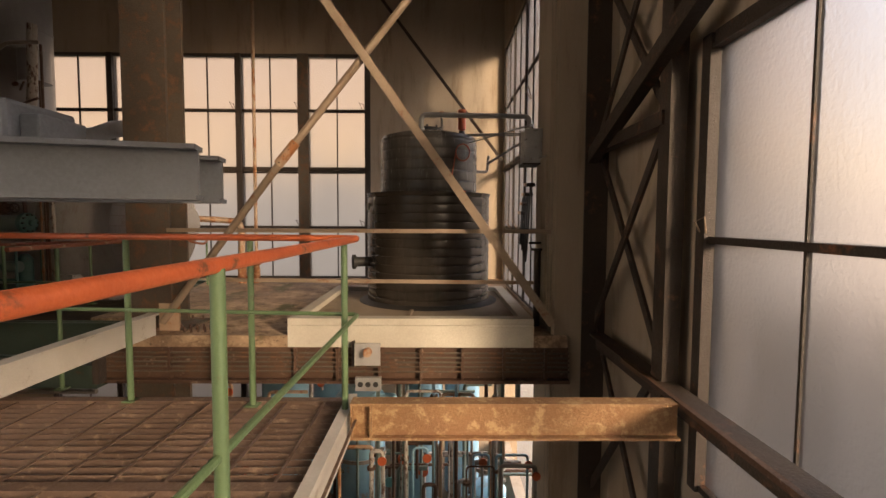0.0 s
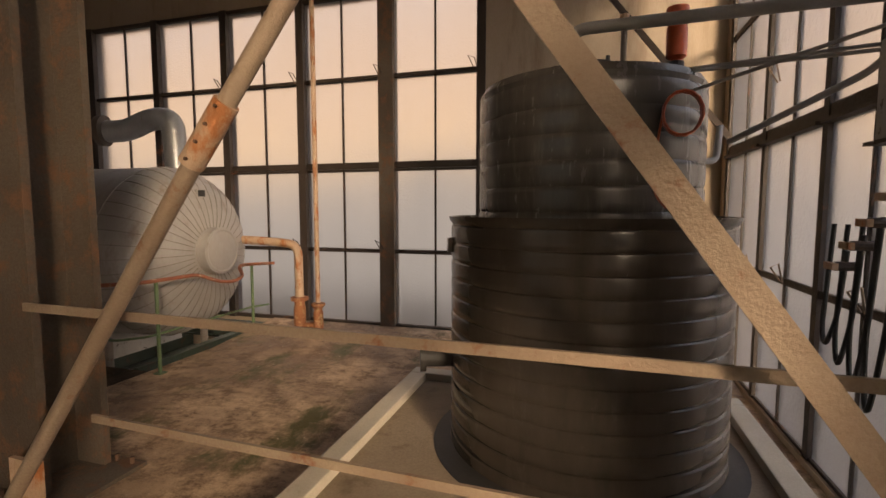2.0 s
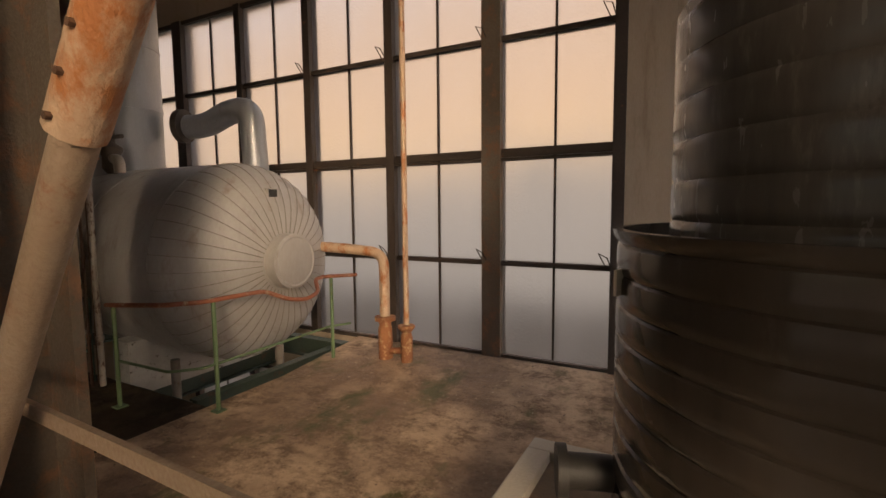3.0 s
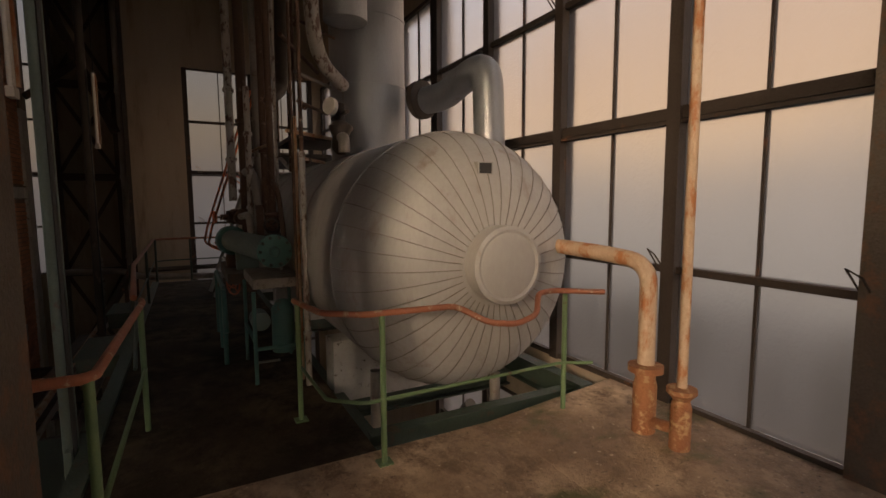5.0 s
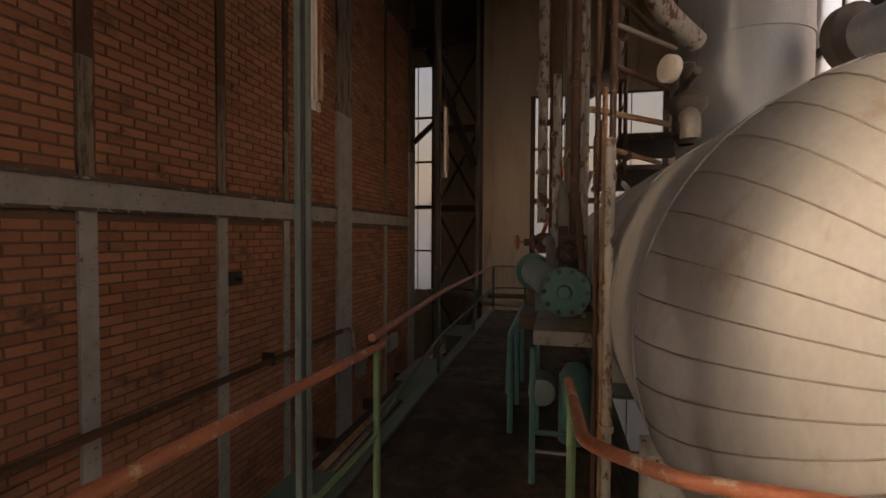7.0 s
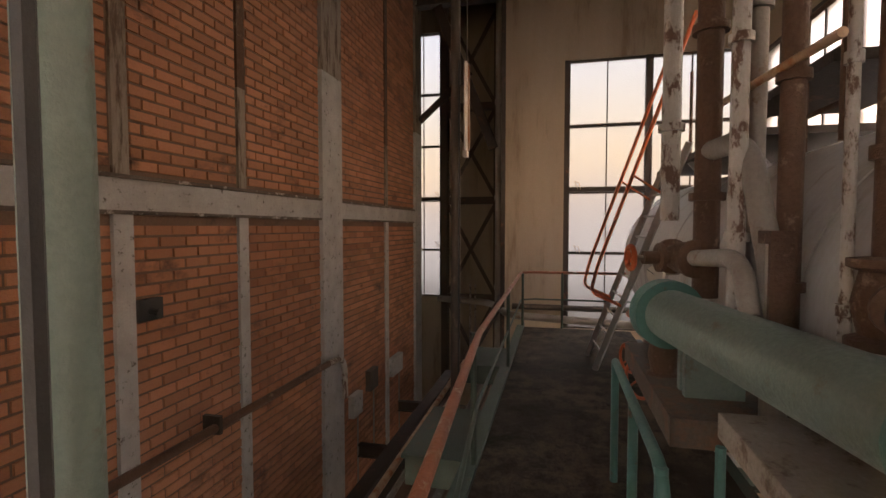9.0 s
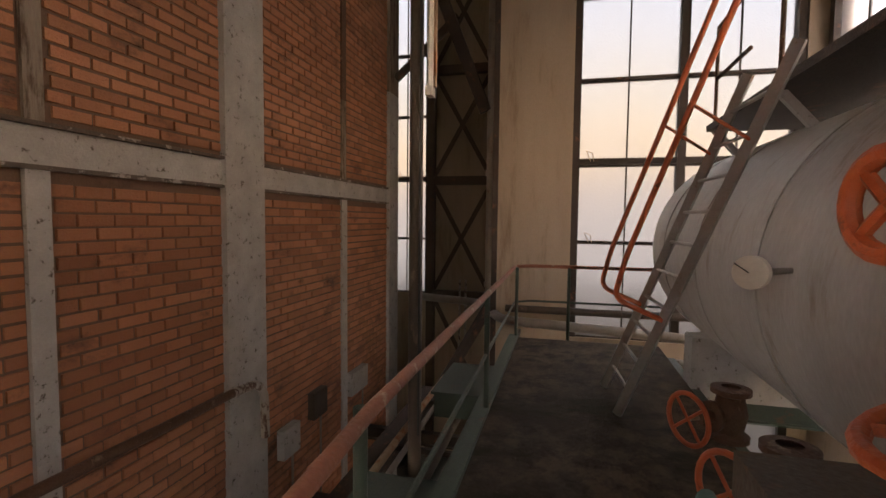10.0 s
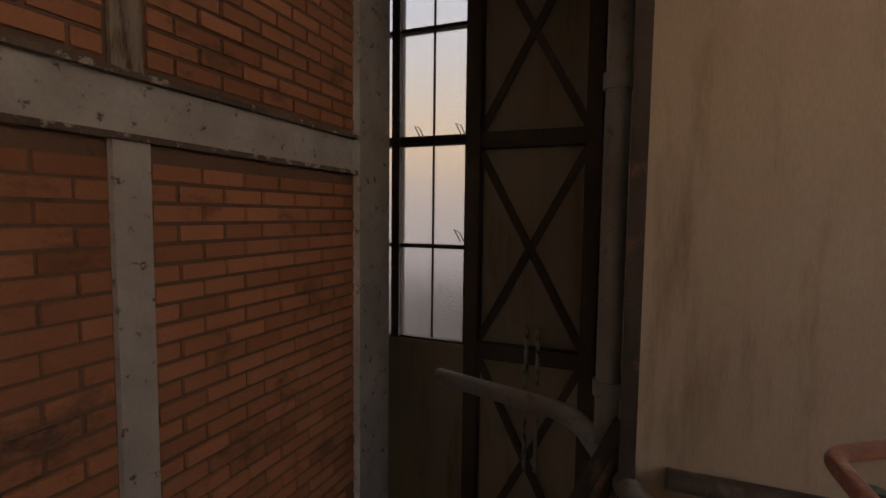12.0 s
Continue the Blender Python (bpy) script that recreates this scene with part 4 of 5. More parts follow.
part("body", L([(0.05, 2.3), (0.1, 2.36), (0.09, 2.5), (0.13, 2.56), (0.13, 2.6), (0.05, 2.66), (0.05, 2.84), (0, 2.86)], (vx, vy, 0), seg=16), "darklad", bv, smooth=True)
part("arm", T([(vx - 0.3, vy, 2.72), (vx + 0.25, vy, 2.72)], 0.025, 8), "darklad", bv)
part("outlet", T([(vx, vy, 2.48), (vx + 0.22, vy - 0.03, 2.45), (vx + 0.22, vy - 0.03, 2.3)], 0.06, 12, 0.1), "pipe", bv, smooth=True)
part("gauge", L([(0.09, 0.0), (0.09, 0.05), (0, 0.055)], (vx + 0.12, vy - 0.12, 2.78), (0.5, -0.85, 0), 20), "dial", bv, smooth=True)
wrapped = thing("lagged_pipe", "wrapped lagged pipe curling to the column", "pipe")
part("run", T([(-7.35, 10.4, 4.6), (-7.38, 10.4, 3.6), (-7.5, 10.5, 3.25), (-7.85, 10.85, 3.1)], 0.075, 12, 0.3), "whitepipe", wrapped, smooth=True)

# rusty standpipes by the window
for nm, x, top in (("flanged_standpipe", -4.66, 1.33), ("tall_standpipe", -4.36, 8.0)):
    sp = thing(nm, "rusty cream standpipe rising through the floor by the window", "pipe")
    y = 12.14
    if top < 2:
        part("run", T([(x, y, 0.57), (x, y, top), (x - 0.35, y - 0.05, top + 0.04), (-5.72, y - 0.12, top + 0.07)], 0.062, 16, 0.17), "rustpipe", sp, smooth=True)
        part("flange", T([(-5.64, y - 0.115, top + 0.067), (-5.7, y - 0.12, top + 0.07)], 0.11, 18), "rustflange", sp, smooth=True)
        part("sleeve", L([(0.085, 0.0), (0.085, 0.42), (0.07, 0.48), (0.08, 0.52), (0.125, 0.53), (0.125, 0.575), (0.06, 0.585)], (x, y, 0), seg=20), "rustflange", sp, smooth=True)
        part("link", T([(x, y, 0.15), (x + 0.3, y, 0.2)], 0.04, 12), "rustflange", sp, smooth=True)
    else:
        part("run", T([(x, y, 0.5), (x, y, top)], 0.034, 12), "rustpipe", sp, smooth=True)
        part("sleeve", L([(0.07, 0.0), (0.07, 0.36), (0.055, 0.42), (0.1, 0.47), (0.1, 0.5), (0.035, 0.51)], (x, y, 0), seg=18), "rustflange", sp, smooth=True)

# ---- pumps and pipes beside the walkway ----
skid = thing("pump_stand", "white topped stand on teal legs with a small receiver", "stand")
part("top", B(-8.1, -7.2, 9.72, 10.2, 0.94, 1.04, bevel=0.008), "palestand", skid)
for x, y in ((-7.2, 9.72), (-7.2, 10.2), (-8.05, 9.72), (-8.05, 10.2)):
    part("leg", T([(x, y, 0.0), (x, y, 0.92)], 0.02, 8), "teal", skid)
part("brace", T([(-7.2, 9.72, 0.35), (-7.2, 10.2, 0.35)], 0.02, 8), "teal", skid)
part("brace", T([(-7.2, 9.72, 0.42), (-8.05, 9.72, 0.42)], 0.02, 8), "teal", skid)
part("receiver", L([(0, 0.25), (0.11, 0.28), (0.11, 0.72), (0.06, 0.8), (0, 0.82)], (-7.3, 10.0, 0), seg=20), "teal", skid, smooth=True)
part("small_pump", L([(0, 0), (0.09, 0.02), (0.09, 0.25), (0, 0.28)], (-7.45, 9.78, 0.62), (1, 0, 0), 18), "tealgrey", skid, smooth=True)
part("ladder_rung", T([(-7.25, 9.74, 0.2), (-7.25, 9.95, 0.2)], 0.012, 6), "pipe", skid)
hx = thing("heat_exchanger", "long grey green pipe shell with a teal bolted end cover", "heat exchanger")
part("shell", T([(-7.2, 9.92, 1.31), (-8.8, 9.64, 1.32)], 0.128, 28), "tealgrey", hx, smooth=True)
cover = part("end_cover", L([(0.165, -0.05), (0.165, 0.0), (0.16, 0.02), (0.115, 0.022), (0.08, 0.05), (0.05, 0.055), (0.04, 0.09), (0, 0.095)], (-7.16, 9.925, 1.31), (1, -0.12, 0), 32), "teal", hx, smooth=True)
for k in range(10):
    a = 2 * math.pi * k / 10
    c = Vector((-7.15, 9.925 + 0.137 * math.cos(a), 1.31 + 0.137 * math.sin(a)))
    part("bolt", T([c, c + Vector((0.04, 0, 0))], 0.016, 6), "darkgreen", cover)
part("far_flange", T([(-8.66, 9.664, 1.318), (-8.76, 9.647, 1.32)], 0.175, 28), "teal", hx, smooth=True)
for x in (-8.45, -8.55):
    part("saddle", B(x - 0.025, x + 0.025, 9.68, 9.93, 0.99 if x > -8 else 0.97, 1.19), "tealgrey", hx)
frame2 = thing("support_frame", "teal tubular support frame beside the walkway", "frame")
for x in (-8.0, -8.7, -9.5):
    part("leg", T([(x, 9.5, 0.0), (x, 9.5, 0.84)], 0.026, 10), "teal", frame2, smooth=True)
part("rail", T([(-7.8, 9.5, 0.4), (-8.0, 9.5, 0.84), (-9.5, 9.5, 0.84)], 0.026, 10, 0.1), "teal", frame2, smooth=True)
part("bench", B(-9.5, -8.15, 9.56, 10.2, 0.86, 0.98), "rustcol", frame2)


def valve(x, y, z, axis, label, wheel=0.13, size=0.08, paint="redwheel", body=(0, 0, 1)):
    v = thing("valve", label, "valve", "valves by the walkway")
    d = Vector(axis).normalized()
    o = Vector((x, y, z))
    part("body", L([(size * 0.7, -size * 2.2), (size * 1.5, -size * 2.1), (size * 1.5, -size * 1.7), (size, -size * 1.5), (size * 1.3, 0), (size, size * 1.5), (size * 1.5, size * 1.7), (size * 1.5, size * 2.1), (size * 0.7, size * 2.2)], o, body, 20), "brownpipe", v, smooth=True)
    part("bonnet", T([o, o + d * size * 3.2], size * 0.55, 12), "brownpipe", v, smooth=True)
    part("flange", T([o + d * size * 1.7, o + d * size * 2.0], size * 1.2, 16), "brownpipe", v, smooth=True)
    c = o + d * size * 4.2
    part("stem", T([o + d * size * 3, c], size * 0.2, 8), "pipe", v)
    s = d.orthogonal().normalized()
    u = d.cross(s)
    ring = [c + (s * math.cos(2 * math.pi * k / 24) + u * math.sin(2 * math.pi * k / 24)) * wheel for k in range(25)]
    w = part("hand_wheel", T(ring, 0.014, 8), paint, v, smooth=True)
    for k in range(4):
        a = k * math.pi / 2
        part("spoke", T([c, c + (s * math.cos(a) + u * math.sin(a)) * wheel], 0.009, 6), paint, w)
    return v


valve(-8.86, 9.76, 1.6, (0.2, -1, 0), "brown cast valve with an orange hand wheel", 0.062, 0.066, body=(1, 0.25, 0))
valve(-10.25, 10.0, 0.55, (0.6, -1, 0), "low brown valve with an orange hand wheel", 0.15, 0.07)
valve(-11.1, 10.05, 0.5, (0.6, -1, 0), "low brown valve with an orange hand wheel", 0.14, 0.07)
valve(-8.8, 9.66, 1.08, (0, -0.3, 1), "brown valve with an orange wheel on the bench", 0.11, 0.06)
valve(-7.62, 9.99, 1.55, (1, -0.2, 0), "dark small valve above the pump", 0.07, 0.06, "steel")

risers = [(-7.62, 9.99, 0.035, "brownpipe", 1.45, 8.0), (-6.95, 10.17, 0.03, "whitepipe", 0.0, 2.25), (-7.05, 10.19, 0.02, "brownpipe", 0.0, 4.2), (-7.13, 10.15, 0.016, "rustpipe", 0.0, 2.6), (-7.02, 10.10, 0.014, "brownpipe", 0.0, 3.6),
          (-9.0, 9.72, 0.05, "whitepipe", 1.8, 8.0), (-8.78, 9.85, 0.062, "brownpipe", 1.4, 8.0), (-8.55, 9.98, 0.045, "pipe", 1.4, 8.0), (-8.38, 9.86, 0.036, "whitepipe", 1.2, 3.1), (-8.28, 10.02, 0.045, "brownpipe", 1.0, 8.0), (-7.95, 10.06, 0.02, "whitepipe", 0.96, 8.0), (-7.8, 10.08, 0.018, "whitepipe", 0.96, 8.0)]
for x, y, r, m, z0, z1 in risers:
    rp = thing("riser_pipe", {"whitepipe": "chipped white riser pipe", "brownpipe": "brown rusty riser pipe", "rustpipe": "cream rusty riser pipe", "pipe": "grey steel riser pipe"}[m] + " beside the boiler", "pipe", "riser pipes by the boiler")
    part("run", T([(x, y, z0), (x, y, z1)], r, 14), m, rp, smooth=True)
    for z in (z0 + 0.5, z0 + 1.35):
        if z < z1:
            part("coupling", T([(x, y, z), (x, y, z + 0.04)], r * 1.4, 14), m, rp, smooth=True)
bends = [([(-8.66, 9.77, 1.61), (-8.2, 9.82, 1.64), (-8.08, 9.82, 1.42)], 0.04, "pipe"), ([(-8.78, 9.85, 2.15), (-8.4, 9.9, 2.15), (-8.2, 9.95, 1.5), (-8.2, 9.95, 1.0)], 0.05, "pipe"), ([(-9.0, 9.9, 2.4), (-7.9, 10.0, 2.4)], 0.018, "rustpipe"),
         ([(-7.62, 9.99, 4.0), (-7.4, 9.95, 4.15), (-7.0, 10.1, 4.2)], 0.03, "pipe"), ([(-7.62, 9.99, 2.0), (-7.3, 10.0, 1.9), (-7.28, 10.05, 1.3)], 0.025, "brownpipe"), ([(-7.05, 10.06, 2.45), (-7.9, 10.75, 2.5)], 0.02, "rustpipe"), ([(-7.0, 10.02, 3.3), (-8.0, 10.6, 3.25)], 0.02, "brownpipe"),
         ([(-8.6, 10.1, 3.0), (-9.2, 10.4, 3.3), (-9.6, 10.6, 8.0)], 0.09, "darklad")]
for pts, r, m in bends:
    bp = thing("bent_pipe", "bent pipe among the boiler pipework", "pipe", "bent pipes by the boiler")
    part("run", T(pts, r, 14, 0.18), m, bp, smooth=True)
fil = thing("sight_glass", "rusty framed level gauge on the boiler front", "gauge")
part("frame", B(-8.2, -8.08, 9.88, 9.96, 1.3, 1.75), "brownpipe", fil)
part("glass", B(-8.18, -8.1, 9.87, 9.88, 1.34, 1.7), "pipe", fil)
ga = thing("pressure_gauge", "round cream pressure gauge with a dark needle", "gauge")
part("case", L([(0.078, -0.04), (0.078, 0.0), (0.066, 0.006), (0, 0.006)], (-10.58, 9.94, 1.35), (0.75, -0.65, 0), 24), "dial", ga, smooth=True)
part("needle", bar(bmesh.new(), Vector((-10.58, 9.94, 1.35)) + Vector((0.75, -0.65, 0)) * 0.01, Vector((-10.62, 9.89, 1.39)) + Vector((0.75, -0.65, 0)) * 0.01, 0.006, 0.004), "rubber", ga)
part("stem", T([(-10.6, 9.97, 1.35), (-10.85, 10.3, 1.35)], 0.015, 8), "pipe", ga)

# ---- ladder and top gantry ----
lad = thing("ladder", "galvanised ladder with orange handrails leaning on the boiler", "ladder")
f1, f2, t1, t2 = Vector((-12.2, 9.57, 0)), Vector((-12.88, 9.52, 0)), Vector((-11.25, 10.36, 2.6)), Vector((-11.9, 10.32, 2.6))
for a, b in ((f1, t1), (f2, t2)):
    part("stile", bar(bmesh.new(), a, b, 0.025, 0.075), "ladder", lad)
for k in range(1, 11):
    s = k / 11
    part("rung", T([f1.lerp(t1, s), f2.lerp(t2, s)], 0.014, 8), "ladder", lad)
off = Vector((0.0, -0.32, 0.22))
for a, b in ((f1, t1), (f2, t2)):
    p0, p1 = a.lerp(b, 0.33), a.lerp(b, 1.35)
    part("handrail", T([p0, p0 + off * 0.9 + Vector((-0.06, -0.05, -0.06)), p0 + off + Vector((0.05, 0.05, 0.25)), p1 + off], 0.02, 10, 0.1), "orange", lad, smooth=True)
    part("handrail_stay", T([a.lerp(b, 0.8), a.lerp(b, 0.8) + off], 0.012, 8), "orange", lad)
gan = thing("boiler_gantry", "dark grating gantry on top of the boiler", "gantry")
part("deck", B(-13.6, -10.4, 10.5, 11.6, 2.5, 2.56), "steel", gan)
for x in (-13.5, -12.0, -10.5):
    part("bracket", bar(bmesh.new(), (x, 10.55, 2.5), (x, 10.9, 2.1), 0.05, 0.06), "greybeam", gan)
    part("post", T([(x, 10.55, 2.56), (x, 10.55, 3.5)], 0.018, 8), "brownpipe", gan)
for z in (3.0, 3.5):
    part("rail", T([(-13.5, 10.55, z), (-12.6, 10.55, z)], 0.018, 8), "brownpipe", gan)
gan2 = thing("column_gantry", "dark ladder cage and gantry beside the column", "gantry")
for x in (-9.3, -8.9):
    part("post", T([(x, 10.5, 2.2), (x, 10.5, 4.4)], 0.02, 8), "brownpipe", gan2)
for k in range(7):
    part("rung", T([(-9.3, 10.5, 2.4 + 0.28 * k), (-8.9, 10.5, 2.4 + 0.28 * k)], 0.015, 8), "brownpipe", gan2)
part("deck", B(-10.2, -8.9, 10.45, 11.2, 2.6, 2.66), "steel", gan2)

for k, z in enumerate((2.2, 2.75, 3.05, 3.6)):
    cp = thing("cross_pipe", "thin brown pipe crossing from the risers to the column", "pipe", "cross pipes by the column")
    part("run", T([(-7.05 - 0.1 * k, 10.19, z), (-7.9, 10.62 + 0.05 * k, z + 0.03)], 0.017, 10), ("rustpipe", "brownpipe", "pipe", "brownpipe")[k], cp, smooth=True)
    part("union", T([(-7.25 - 0.1 * k, 10.28, z), (-7.31 - 0.1 * k, 10.31, z)], 0.034, 12), "brownpipe", cp, smooth=True)

# ---- walkway rails and end of the platform ----
handrail("stairwell_handrail", [[(-4.55, 6.6, 1.10), (-4.58, 8.84, 1.10), (-6.6, 8.86, 1.02), (-6.72, 8.84, 1.02)]], [(-4.6, 8.82, 1.09), (-6.6, 8.84, 1.0), (-4.57, 7.2, 1.09)],
         "orange handrail on green posts at the stairwell", 1.03, "orangeworn", "green", 0.023, mids=[[(-4.55, 6.6, 0.5), (-4.58, 8.82, 0.5), (-6.6, 8.85, 0.5)]], base=-0.42)
handrail("platform_handrail", [[(-6.62, 8.8, 1.06), (-9.45, 8.56, 1.0), (-14.75, 8.48, 0.95), (-14.9, 8.7, 0.95), (-14.9, 10.7, 0.95)]], [(-9.46, 8.52, 1.0), (-12.0, 8.52, 0.98), (-14.6, 8.52, 0.95), (-14.9, 9.2, 0.94)],
         "long worn orange handrail on green posts along the platform", 1.0, "orangeworn", "darkgreen", 0.024, mids=[[(-6.62, 8.78, 0.5), (-9.45, 8.55, 0.48), (-14.75, 8.48, 0.46), (-14.9, 8.7, 0.46), (-14.9, 10.7, 0.46)]], base=-0.3)
for k, (x0, x1) in enumerate(((-7.6, -6.4), (-11.4, -10.2), (-14.3, -13.2), (-5.8, -4.6))):
    bx = thing("green_trough", "dark green steel trough below the platform edge", "trough", "troughs below the rail")
    part("body", B(x0, x1, 7.75, 8.4, -0.62, -0.36, bevel=0.01), "darkgreen", bx)
    part("lid", B(x0 - 0.02, x1 + 0.02, 7.72, 8.42, -0.36, -0.33), "darkgreen", bx)
    part("hanger", B(x0 + 0.2, x0 + 0.24, 8.41, 8.5, -0.5, -0.3), "steel", bx)
tray = thing("pipe_rack", "dark pipes running below the platform edge", "pipework")
for k in range(5):
    part("pipe", T([(-15.9, 8.25 - 0.24 * k, -0.85 - 0.12 * (k % 3)), (-5.0, 8.3 - 0.24 * k, -0.85 - 0.12 * (k % 3))], 0.03 + 0.012 * (k % 3), 10), ["pipe", "brownpipe", "darklad", "pipe", "rustpipe"][k], tray, smooth=True)
for k in range(7):
    part("hanger", B(-15 + 1.5 * k, -14.95 + 1.5 * k, 7.1, 8.45, -1.2, -1.14), "steel", tray)
beam2 = thing("lower_girder", "dark steel girder below the brick wall walkway", "girder", kind="structure")
part("girder", ibeam(bmesh.new(), (-16.0, 6.9, -1.5), (-4.6, 6.9, -1.5), 0.2, 0.4), "steel", beam2)
for k in range(6):
    part("cross_girder", ibeam(bmesh.new(), (-15.2 + 2 * k, 6.0, -1.85), (-15.2 + 2 * k, 8.45, -1.85), 0.12, 0.2), "steel", beam2)

wp = thing("wall_pipe", "dark pipe along the brick wall ending in a pale elbow", "pipe")
part("run", T([(-4.7, BY + 0.15, 0.0), (-12.0, BY + 0.15, -0.1)], 0.042, 14), "brownpipe", wp, smooth=True)
part("elbow", T([(-12.0, BY + 0.15, -0.1), (-12.5, BY + 0.15, -0.13), (-12.52, BY + 0.15, -0.75)], 0.045, 14, 0.28), "whitepipe", wp, smooth=True)
for x in (-6.3, -9.8):
    part("clip", B(x, x + 0.04, BY + 0.02, BY + 0.2, -0.13, 0.04), "steel", wp)
for k, (x, z) in enumerate(((-13.3, -0.95), (-14.0, -0.75), (-15.4, -0.85))):
    eb = thing("wall_box", "grey broken electrical box on the brick wall", "box", "boxes on the brick wall")
    part("body", B(x, x + (0.35 if k < 2 else 0.6), BY + 0.001, BY + 0.1, z - 0.3, z + 0.05), ["greybeam", "darklad", "greybeam"][k], eb)
    part("conduit", T([(x + 0.1, BY + 0.05, z - 0.3), (x + 0.1, BY + 0.05, z - 1.5)], 0.015, 8), "pipe", eb)
sock = thing("wall_vent", "black broken vent box on sooty bricks", "vent")
part("body", B(-9.3, -9.08, BY + 0.001, BY + 0.06, 1.03, 1.2), "rubber", sock)
part("stub", T([(-9.18, BY + 0.06, 1.1), (-9.18, BY + 0.14, 1.09)], 0.03, 10), "rubber", sock)
gp = thing("green_pole", "grey green steel pole rising past the walkway", "pole")
part("pole", T([(-6.64, 8.34, -4.2), (-6.64, 8.34, 8.0)], 0.052, 12), "tealgrey", gp, smooth=True)
part("cable", T([(-6.57, 8.38, -0.5), (-6.57, 8.38, 4.0)], 0.016, 6), "rubber", gp)
part("gusset", B(-6.76, -6.52, 8.32, 8.36, -0.44, -0.02), "tealgrey", gp)
gp2 = thing("green_pole", "dark steel pole near the brick wall end", "pole")
part("pole", T([(-12.52, 7.74, -4.2), (-12.52, 7.74, 8.0)], 0.065, 12), "darklad", gp2, smooth=True)
part("cable", T([(-12.45, 7.8, -0.5), (-12.45, 7.8, 4.0)], 0.012, 6), "rubber", gp2)


def tube_lamp(x, y, z, n=1.5):
    l = thing("tube_lamp", "hanging twin tube lamp fixture, unlit", "lamp", "tube lamps")
    part("spine", B(x - 0.06, x - 0.02, y - 0.04, y + 0.04, z + 0.1, z + n), "rustpipe", l)
    for d in (0.0, 0.07):
        part("tube", T([(x + d, y, z + 0.06), (x + d, y, z + n)], 0.02, 12), "tube", l, smooth=True)
        part("socket", B(x + d - 0.03, x + d + 0.03, y - 0.03, y + 0.03, z, z + 0.08), "white", l)
    part("hanger", T([(x - 0.04, y, z + n), (x - 0.04, y, 8.0)], 0.008, 6), "steel", l)


tube_lamp(-7.4, 8.02, 2.62, 1.9)
tube_lamp(-12.45, 7.9, 2.70, 1.25)

# ---- west end ----
wb = thing("roof_struts", "dark riveted diagonal struts under the roof by the end wall", "strut", kind="structure")
part("strut", bar(bmesh.new(), (-16.45, 7.76, 3.45), (-16.5, 6.5, 6.6), 0.08, 0.2), "steel", wb)
part("strut", bar(bmesh.new(), (-16.7, 7.2, 5.2), (-16.8, 6.0, 4.2), 0.06, 0.14), "steel", wb)
wt = thing("west_truss", "dark riveted steel truss with crossed diagonals", "truss", kind="structure")
for y in (6.04, 7.5):
    part("chord", B(WF + 0.01, WF + 0.2, y - 0.09, y + 0.09, -4.2, 8.0), "weststeel", wt)
for z0, z1 in ((-2.9, -0.25), (-0.1, 2.4), (2.6, 5.0), (5.1, 7.6)):
    part("diagonal", bar(bmesh.new(), (WF + 0.08, 6.1, z0), (WF + 0.08, 7.45, z1), 0.03, 0.1), "weststeel", wt)
    part("diagonal", bar(bmesh.new(), (WF + 0.12, 6.1, z1), (WF + 0.12, 7.45, z0), 0.03, 0.1), "weststeel", wt)
for z in (-0.2, 2.5, 5.05):
    part("strut", B(WF + 0.02, WF + 0.18, 6.0, 7.5, z - 0.1, z + 0.1), "weststeel", wt)
dp = thing("down_pipe", "grey rusty down pipe at the wall corner", "pipe")
part("run", T([(-16.5, 7.86, -4.2), (-16.5, 7.86, 8.0)], 0.075, 16), "pipe", dp, smooth=True)
for z in (0.4, 2.35, 4.4):
    part("collar", T([(-16.5, 7.86, z), (-16.5, 7.86, z + 0.1)], 0.095, 16), "pipe", dp, smooth=True)
jamb = thing("corner_stanchion", "dark steel stanchion at the plaster corner", "column", kind="structure")
part("post", B(-16.45, WX + 0.03, 7.95, 8.04, -4.2, 8.0), "steel", jamb)
wpipe = thing("west_pipes", "grey pipes crossing the end of the platform", "pipework")
part("pipe", T([(-17.4, 6.3, 0.03), (-17.0, 7.6, 0.03), (-15.7, 8.2, 0.0), (-15.7, 10.9, -0.12), (-15.3, 11.1, -0.12), (-15.0, 11.1, -0.5)], 0.075, 14, 0.25), "pipe", wpipe, smooth=True)
part("pipe", T([(-16.1, 8.2, 0.12), (-16.1, 12.3, 0.12)], 0.06, 12), "darklad", wpipe, smooth=True)
part("pipe", T([(-15.5, 8.5, -0.4), (-15.5, 12.2, -0.45)], 0.05, 12), "whitepipe", wpipe, smooth=True)
part("rack", B(-16.3, -15.3, 8.4, 8.46, -0.3, -0.22), "steel", wpipe)
strut = thing("diagonal_strut", "dark steel strut at the end of the platform", "strut", kind="structure")
part("strut", bar(bmesh.new(), (-16.3, 8.0, 0.3), (-15.5, 7.2, -1.2), 0.12, 0.14), "steel", strut)
part("gallows", bar(bmesh.new(), (-18.0, 7.8, 6.0), (-16.6, 8.0, 3.6), 0.16, 0.2), "steel", strut)
lines = thing("thin_pipes", "pair of thin pale pipes on the truss", "pipe")
for d in (0.0, 0.14):
    part("pipe", T([(WF + 0.3, 6.8 + d, -1.6), (WF + 0.3, 6.8 + d, 0.2)], 0.025, 8), "whitepipe", lines, smooth=True)
roofb = thing("roof_girder", "dark roof girder above the walkway", "girder", kind="structure")
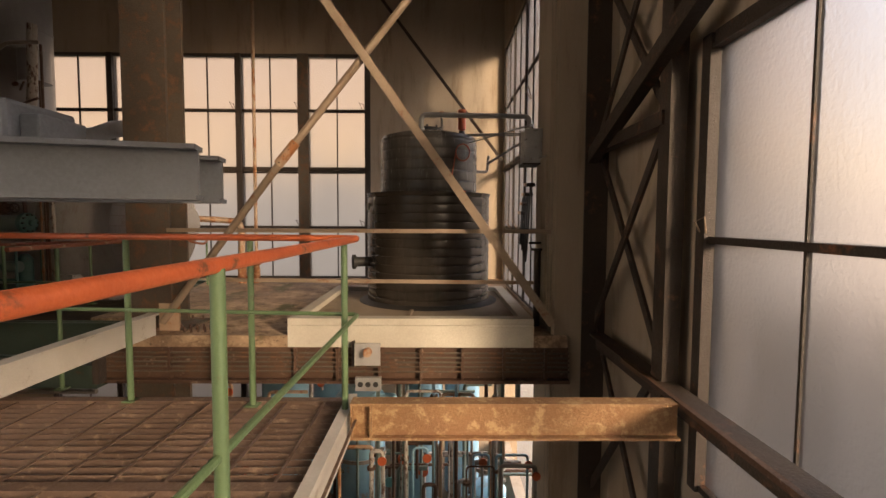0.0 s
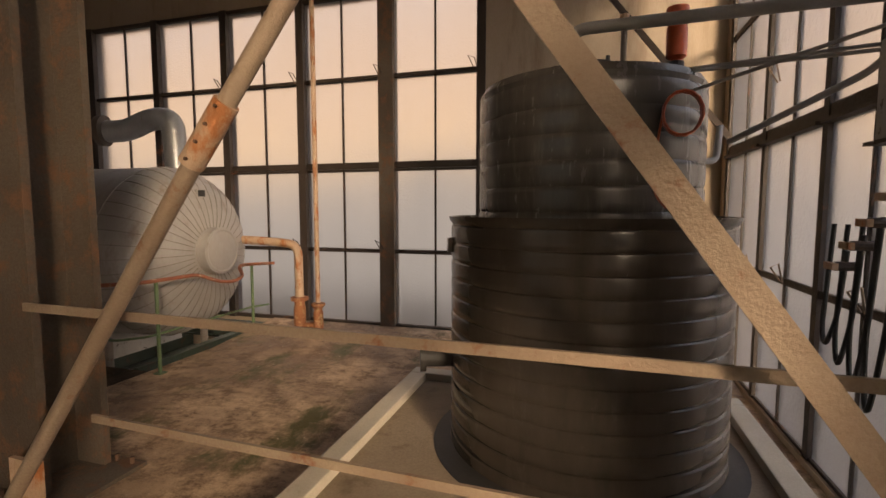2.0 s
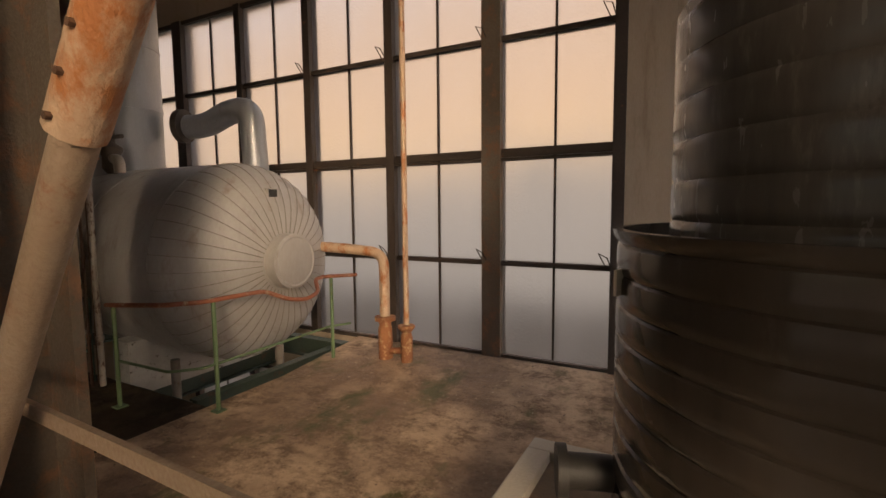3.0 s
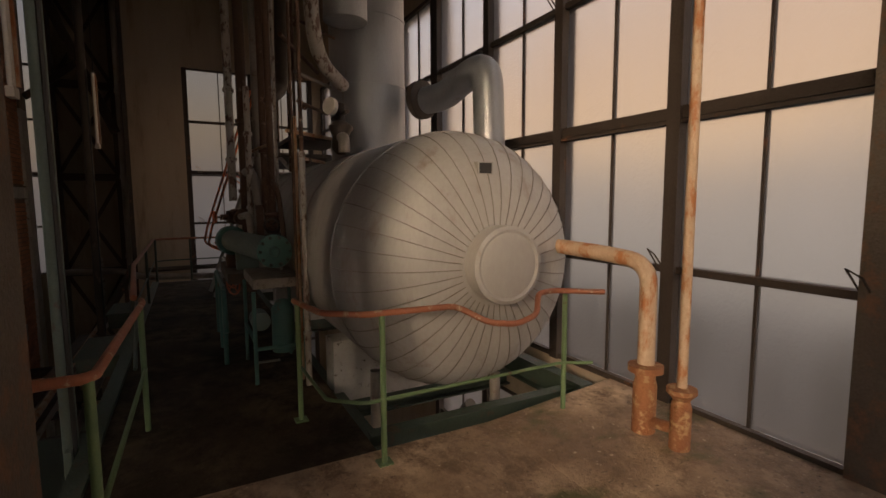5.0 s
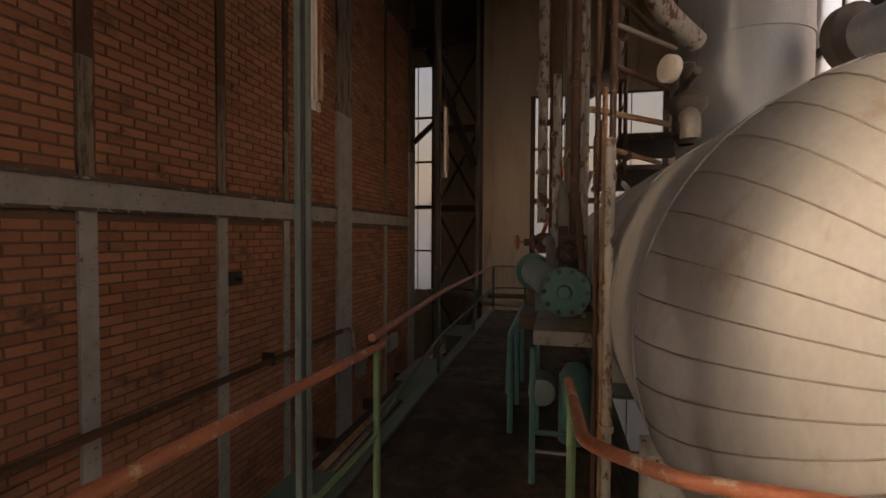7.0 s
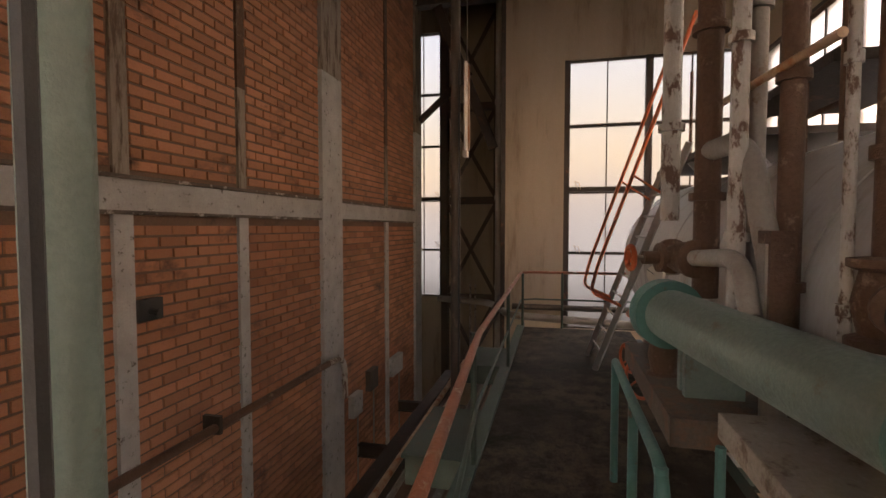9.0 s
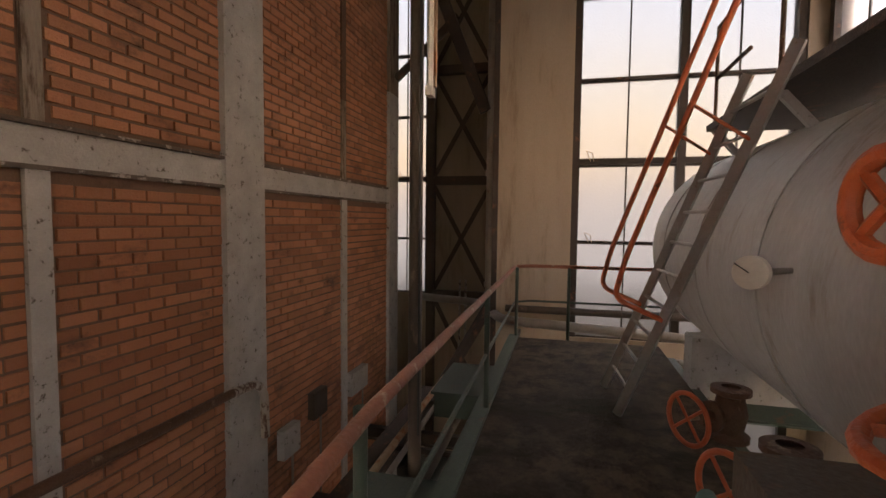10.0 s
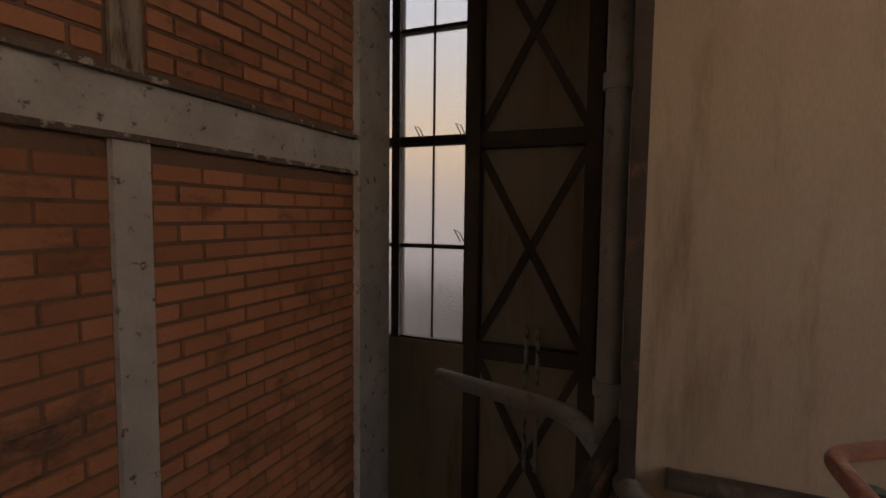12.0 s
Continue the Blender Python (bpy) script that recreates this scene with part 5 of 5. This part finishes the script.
for x in (-9.0, -13.0, -16.6):
    part("girder", ibeam(bmesh.new(), (x, 6.0, 6.9), (x, 12.6, 6.9), 0.25, 0.5), "steel", roofb)

# ---- bricks, each of its own ----
COURSE, BLEN, GAP = 0.096, 0.285, 0.016
rb = random.Random(11)
far_v, far_f = [], []
near_mesh = {}
count = 0


def brick_shape(length, tall):
    key = (round(length, 3), tall)
    if key not in near_mesh:
        bm = box(bmesh.new(), 0, length, 0, 0.1, 0, COURSE - GAP if not tall else 0.13)
        bmesh.ops.bevel(bm, geom=[e for e in bm.edges if all(v.co.y > 0.05 for v in e.verts)], offset=0.005, segments=1, affect="EDGES")
        me = bpy.data.meshes.new("brick")
        bm.to_mesh(me)
        bm.free()
        me.materials.append(M["brick"])
        near_mesh[key] = me
    return near_mesh[key]


posts = sorted((a, b) for a, b in PX)
bays = [(p[1] + 0.008, q[0] - 0.008) for p, q in zip(posts, posts[1:])]
for lo_x, hi_x in bays:
    for z0, z1 in ((-3.2, 1.855), (2.165, 7.0)):
        row = 0
        z = z1 - COURSE
        if z1 < 3:
            z -= 0.06
        while z > z0:
            x = lo_x - (BLEN / 2 if row % 2 else 0) * 1.0
            while x < hi_x - 0.02:
                a, b = max(x, lo_x), min(x + BLEN - GAP, hi_x)
                if b - a > 0.03:
                    near = -16.5 < lo_x and hi_x < -14.0 and -0.4 < z < 1.86 or -14.65 < lo_x < -12 and 0.9 < z < 1.86
                    d = rb.uniform(-0.006, 0.006)
                    if near and count < 300:
                        count += 1
                        ob = new("brick", brick_shape(b - a, False))
                        ob.location = (a, BY - 0.1 + d, z + rb.uniform(-0.002, 0.002))
                        ob.parent = bw
                    else:
                        y0, y1, n, zt = BY - 0.05, BY + d, len(far_v), z + COURSE - GAP
                        e = 0.004
                        far_v += [(a, y0, z), (b, y0, z), (b, y0, zt), (a, y0, zt), (a + e, y1, z + e), (b - e, y1, z + e), (b - e, y1, zt - e), (a + e, y1, zt - e)]
                        far_f += [(n + 4, n + 7, n + 6, n + 5), (n, n + 4, n + 5, n + 1), (n + 1, n + 5, n + 6, n + 2), (n + 2, n + 6, n + 7, n + 3), (n + 3, n + 7, n + 4, n)]
                x += BLEN
            row += 1
            z -= COURSE
me = bpy.data.meshes.new("brickwork")
me.from_pydata(far_v, [], far_f)
me.materials.append(M["brick"])
rest = tagged(new("brickwork", me), "red bricks of the framed wall", "", "", "stuff")
rest.parent = bw
